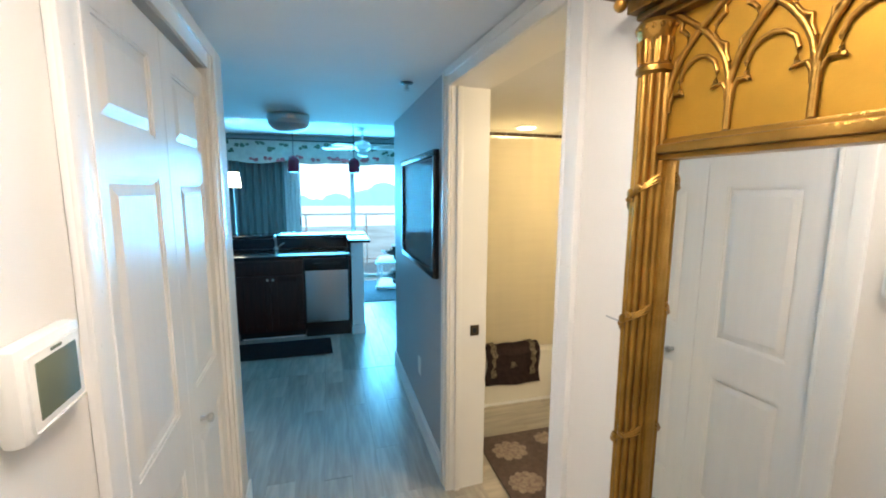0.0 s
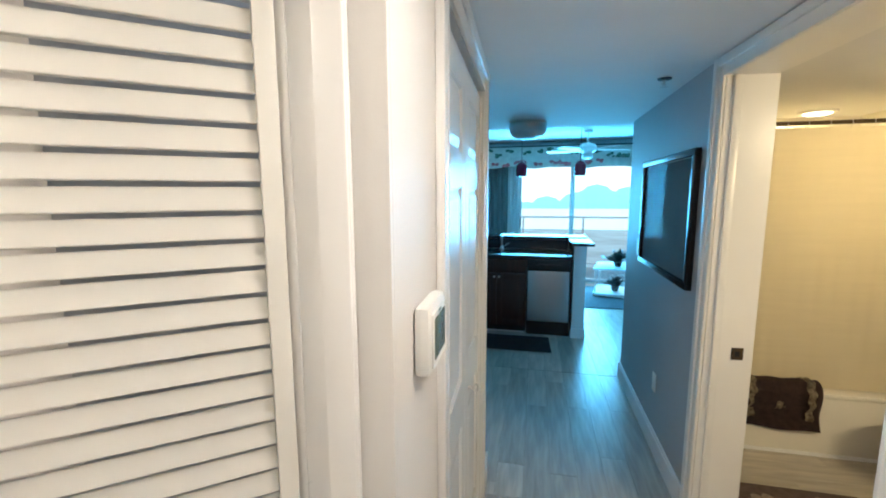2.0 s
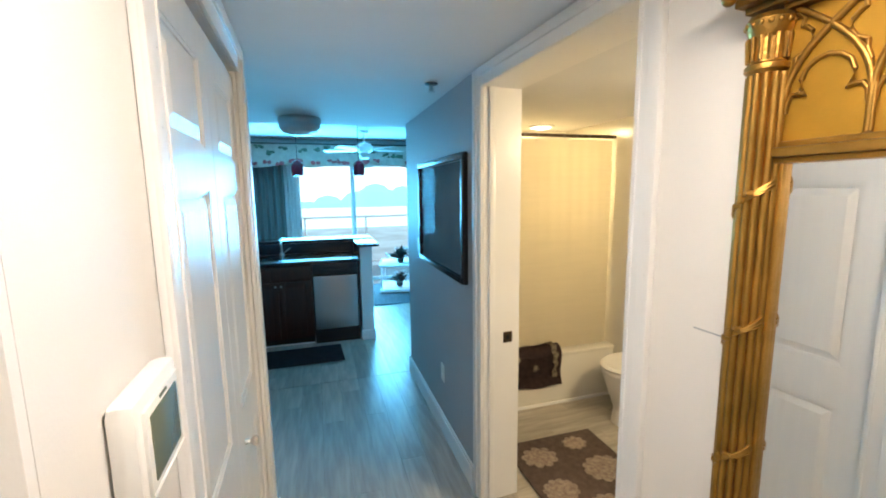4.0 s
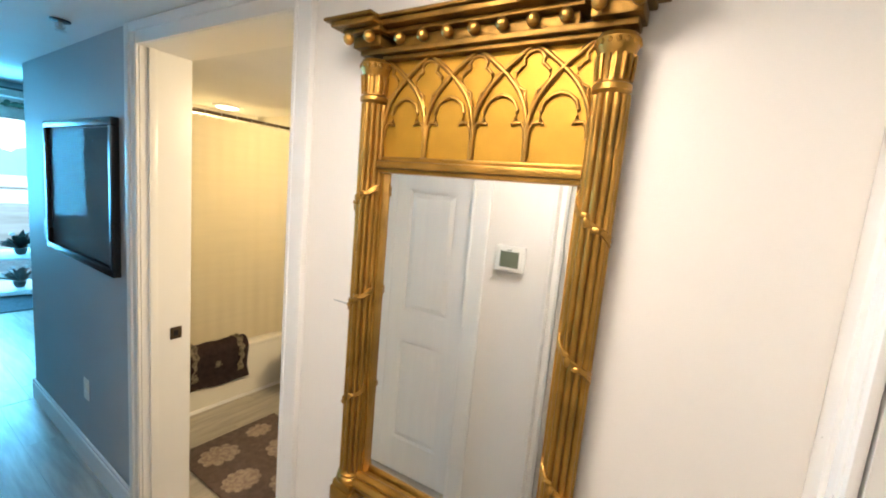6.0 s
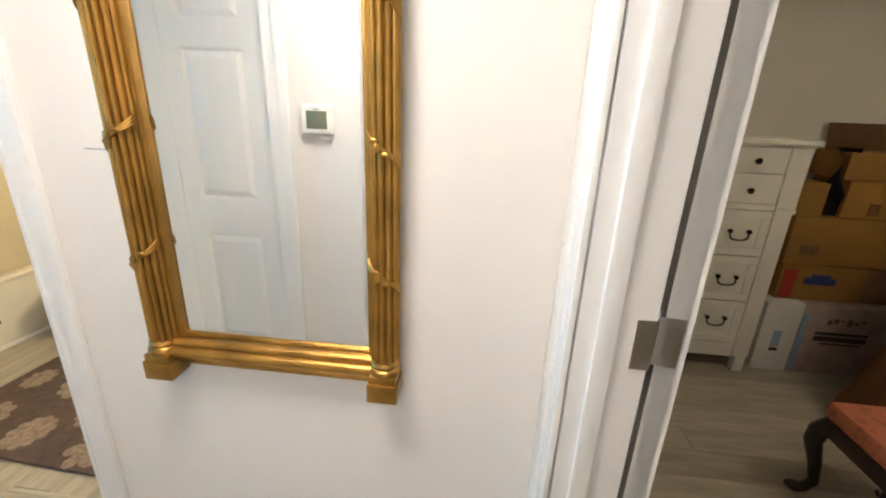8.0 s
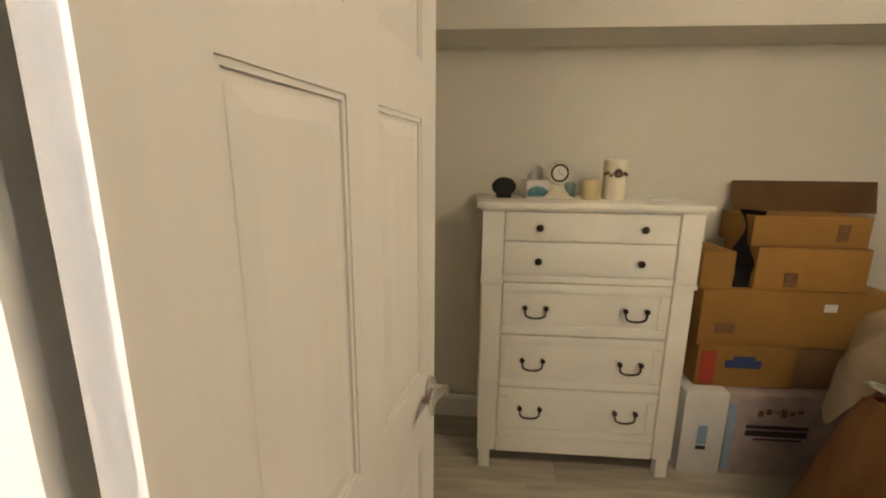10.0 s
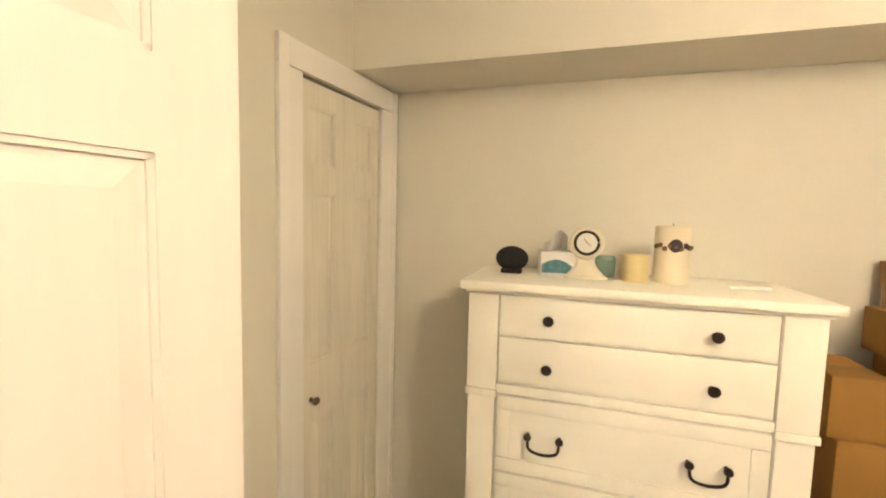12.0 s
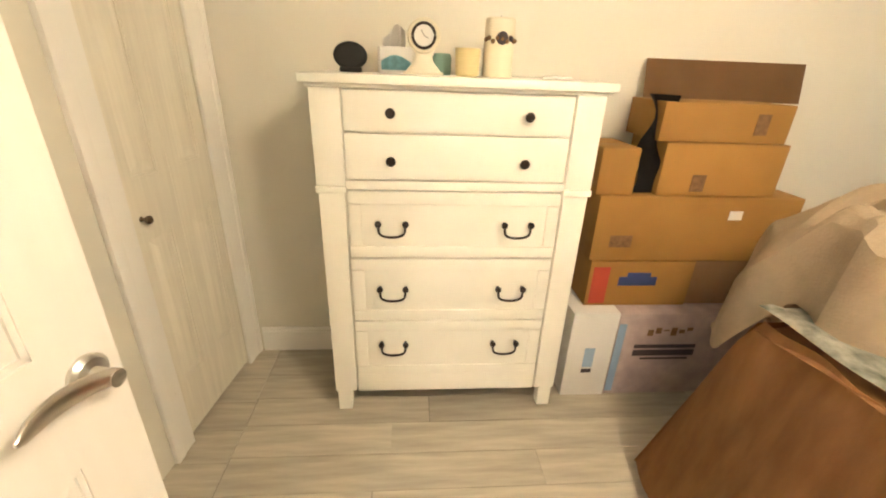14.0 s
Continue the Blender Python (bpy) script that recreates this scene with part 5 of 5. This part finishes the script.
part("blanket_top", sheet(lambda u, v: Vector((0.25 + (XE - 0.25) * u, -3.30 + 1.34 * v, 0.765 + 0.014 * math.sin(13 * u + 4 * v) + 0.010 * math.sin(17 * v))), 40, 30, 0.012), BLANKET, be, "brown plush blanket")
part("quilt_edge", sheet(lambda u, v: Vector((0.30 + (XE - 0.28) * u, -1.975 - 0.62 * v + 0.012 * math.sin(14 * u), 0.800 + 0.008 * math.sin(21 * u + 6 * v) + 0.006 * math.sin(33 * v))), 50, 16, 0.010), SHEET, be, "turned-back floral quilt edge")


def lump(u, v):
    """Rumpled heap that spills over the side of the bed."""
    x = 1.00 + 0.92 * u
    y = -2.05 - 0.10 * max(0, x - 1.58) - 0.55 * max(0, 1.50 - x) - 0.9 * v
    e = max(0.0, math.sin(math.pi * u)) ** 0.22 * max(0.0, math.sin(math.pi * v)) ** 0.17
    low = 0.80 if x < 1.62 else 0.80 - 0.26 * min(1, (x - 1.62) / 0.14)
    r = 0.034 * math.sin(11 * u + 15 * v) + 0.026 * math.sin(31 * v - 9 * u) + 0.016 * math.sin(47 * u + 9 * v)
    return Vector((x + 0.03 * math.sin(9 * v) + 0.03 * math.sin(23 * v + 4 * u) * u, y + 0.035 * math.sin(17 * u), low + (1.17 - low) * e * (0.94 + 0.06 * math.sin(6 * u + 5 * v)) + r * e))


tw2 = thing("throw_blanket", "rumpled cream throw heaped on the bed", "throw")
part("cloth", sheet(lump, 44, 48, 0.014), THROW, tw2)
for k in range(12):
    p = lump(1.0, 0.02 + 0.035 * k)
    part("pompom", ball(bmesh.new(), p, 0.012, 1, 1, 1.1, 8), THROW, tw2)
pi = solid("pillow", ball(bmesh.new(), (0, 0, 0), 0.30, 1, 0.62, 0.45, 20), THROW, "cream pillow lying on the bed", "pillow", pose(1.32, -3.30, 0.92, 20, 0, 10))
ns = thing("nightstand", "dark wooden chest by the far wall", "chest")
part("body", box(2.12, 2.48, -3.65, -3.16, 0.0, 0.83, 0.008), DARKWOOD, ns)
part("top", box(2.10, 2.49, -3.68, -3.13, 0.831, 0.86, 0.006), DARKWOOD, ns)
for z in (0.06, 0.32, 0.57):
    part("drawer", box(2.106, 2.119, -3.62, -3.19, z, z + 0.25, 0.004), DARKWOOD, ns)

# bench
bnch = thing("bench", "dark cabriole-leg bench with coral damask seat", "bench")
bm = box(0.30, 1.245, -1.745, -1.400, 0.365, 0.435, 0.022)
part("seat", bm, CORAL, bnch, "coral damask padded seat")
part("apron", box(0.305, 1.24, -1.74, -1.405, 0.30, 0.364, 0.006), DARKWOOD, bnch)
for x, s in ((1.215, 1), (0.33, -1)):
    for y, q in ((-1.43, 1), (-1.715, -1)):
        lg = bmesh.new()
        pts = [(x, y, 0.35), (x + s * 0.025, y + q * 0.022, 0.30), (x + s * 0.030, y + q * 0.026, 0.25), (x + s * 0.008, y + q * 0.008, 0.16), (x - s * 0.004, y - q * 0.002, 0.08), (x + s * 0.014, y + q * 0.012, 0.03), (x + s * 0.036, y + q * 0.030, 0.014)]
        for i, (p, w) in enumerate(zip(pts[:-1], (0.032, 0.034, 0.030, 0.022, 0.017, 0.018))):
            rod(lg, p, pts[i + 1], w, (0.034, 0.030, 0.022, 0.017, 0.018, 0.022)[i], 12)
            ball(lg, pts[i + 1], (0.034, 0.030, 0.022, 0.017, 0.018, 0.022)[i], seg=12)
        ball(lg, (x + s * 0.034, y + q * 0.028, 0.013), 0.026, 1.2, 1.2, 0.5, 12)
        part("leg", lg, DARKWOOD, bnch)


# ---- floors: planks, last ----
def planks(name, x0, x1, y0, y1, along, pw, pl, mat, m=None, label="grey vinyl plank floor", seed=1):
    base = setting(name, box(x0, x1, y0, y1, -0.12, -0.0035), GROUT, label, "floor", m)
    rng = random.Random(seed)
    cache = {}
    u0, u1, v0, v1 = (x0, x1, y0, y1) if along == "y" else (y0, y1, x0, x1)
    n = math.ceil((u1 - u0) / pw)
    for i in range(n):
        a, b = u0 + i * pw, min(u1, u0 + (i + 1) * pw)
        s = v0 - rng.uniform(0, pl)
        while s < v1:
            p, q = max(s, v0), min(s + pl, v1)
            s += pl
            if q - p < 0.03 or b - a < 0.02:
                continue
            key = (round(b - a, 3), round(q - p, 2))
            if key not in cache:
                hw, hl = (b - a) / 2 - 0.0008, key[1] / 2 - 0.0008
                cache[key] = mesh_of("plank", box(-hw, hw, -hl, hl, -0.004, 0.0, 0.0), mat) if along == "y" else mesh_of("plank", box(-hl, hl, -hw, hw, -0.004, 0.0, 0.0), mat)
            o = new("plank", cache[key])
            o.parent = base
            o.location = ((a + b) / 2, (p + q) / 2, 0) if along == "y" else ((p + q) / 2, (a + b) / 2, 0)
    return base


planks("floor_hall", -1.6, W + 0.19, -0.385, 1.95, "y", 0.15, 1.2, PLANK, None, "grey wood-look plank floor of the hall", 3)
planks("floor_kitchen", -3.3, W + 0.08, 1.90, 3.56, "y", 0.15, 1.2, PLANK, N @ pose(0, 0, -0.0015), "grey wood-look plank floor by the kitchen", 5)
planks("floor_living", -3.3, 3.6, 3.562, 7.7, "y", 0.15, 1.2, PLANK, N, "grey wood-look plank floor of the living room", 6)
planks("floor_bath", W + 0.19, 2.12, 0.4, 2.78, "x", 0.15, 0.9, BPLANK, None, "pale grey plank floor of the bathroom", 7)
planks("floor_bedroom", -1.6, 2.6, -4.5, -0.385, "y", 0.15, 1.2, BPLANKY, None, "pale greyish plank floor of the bedroom", 11)
planks("floor_bed_closet", W + 0.15, 2.6, -0.384, 0.3, "y", 0.15, 1.2, BPLANKY, None, "pale plank floor beside the closet", 13)
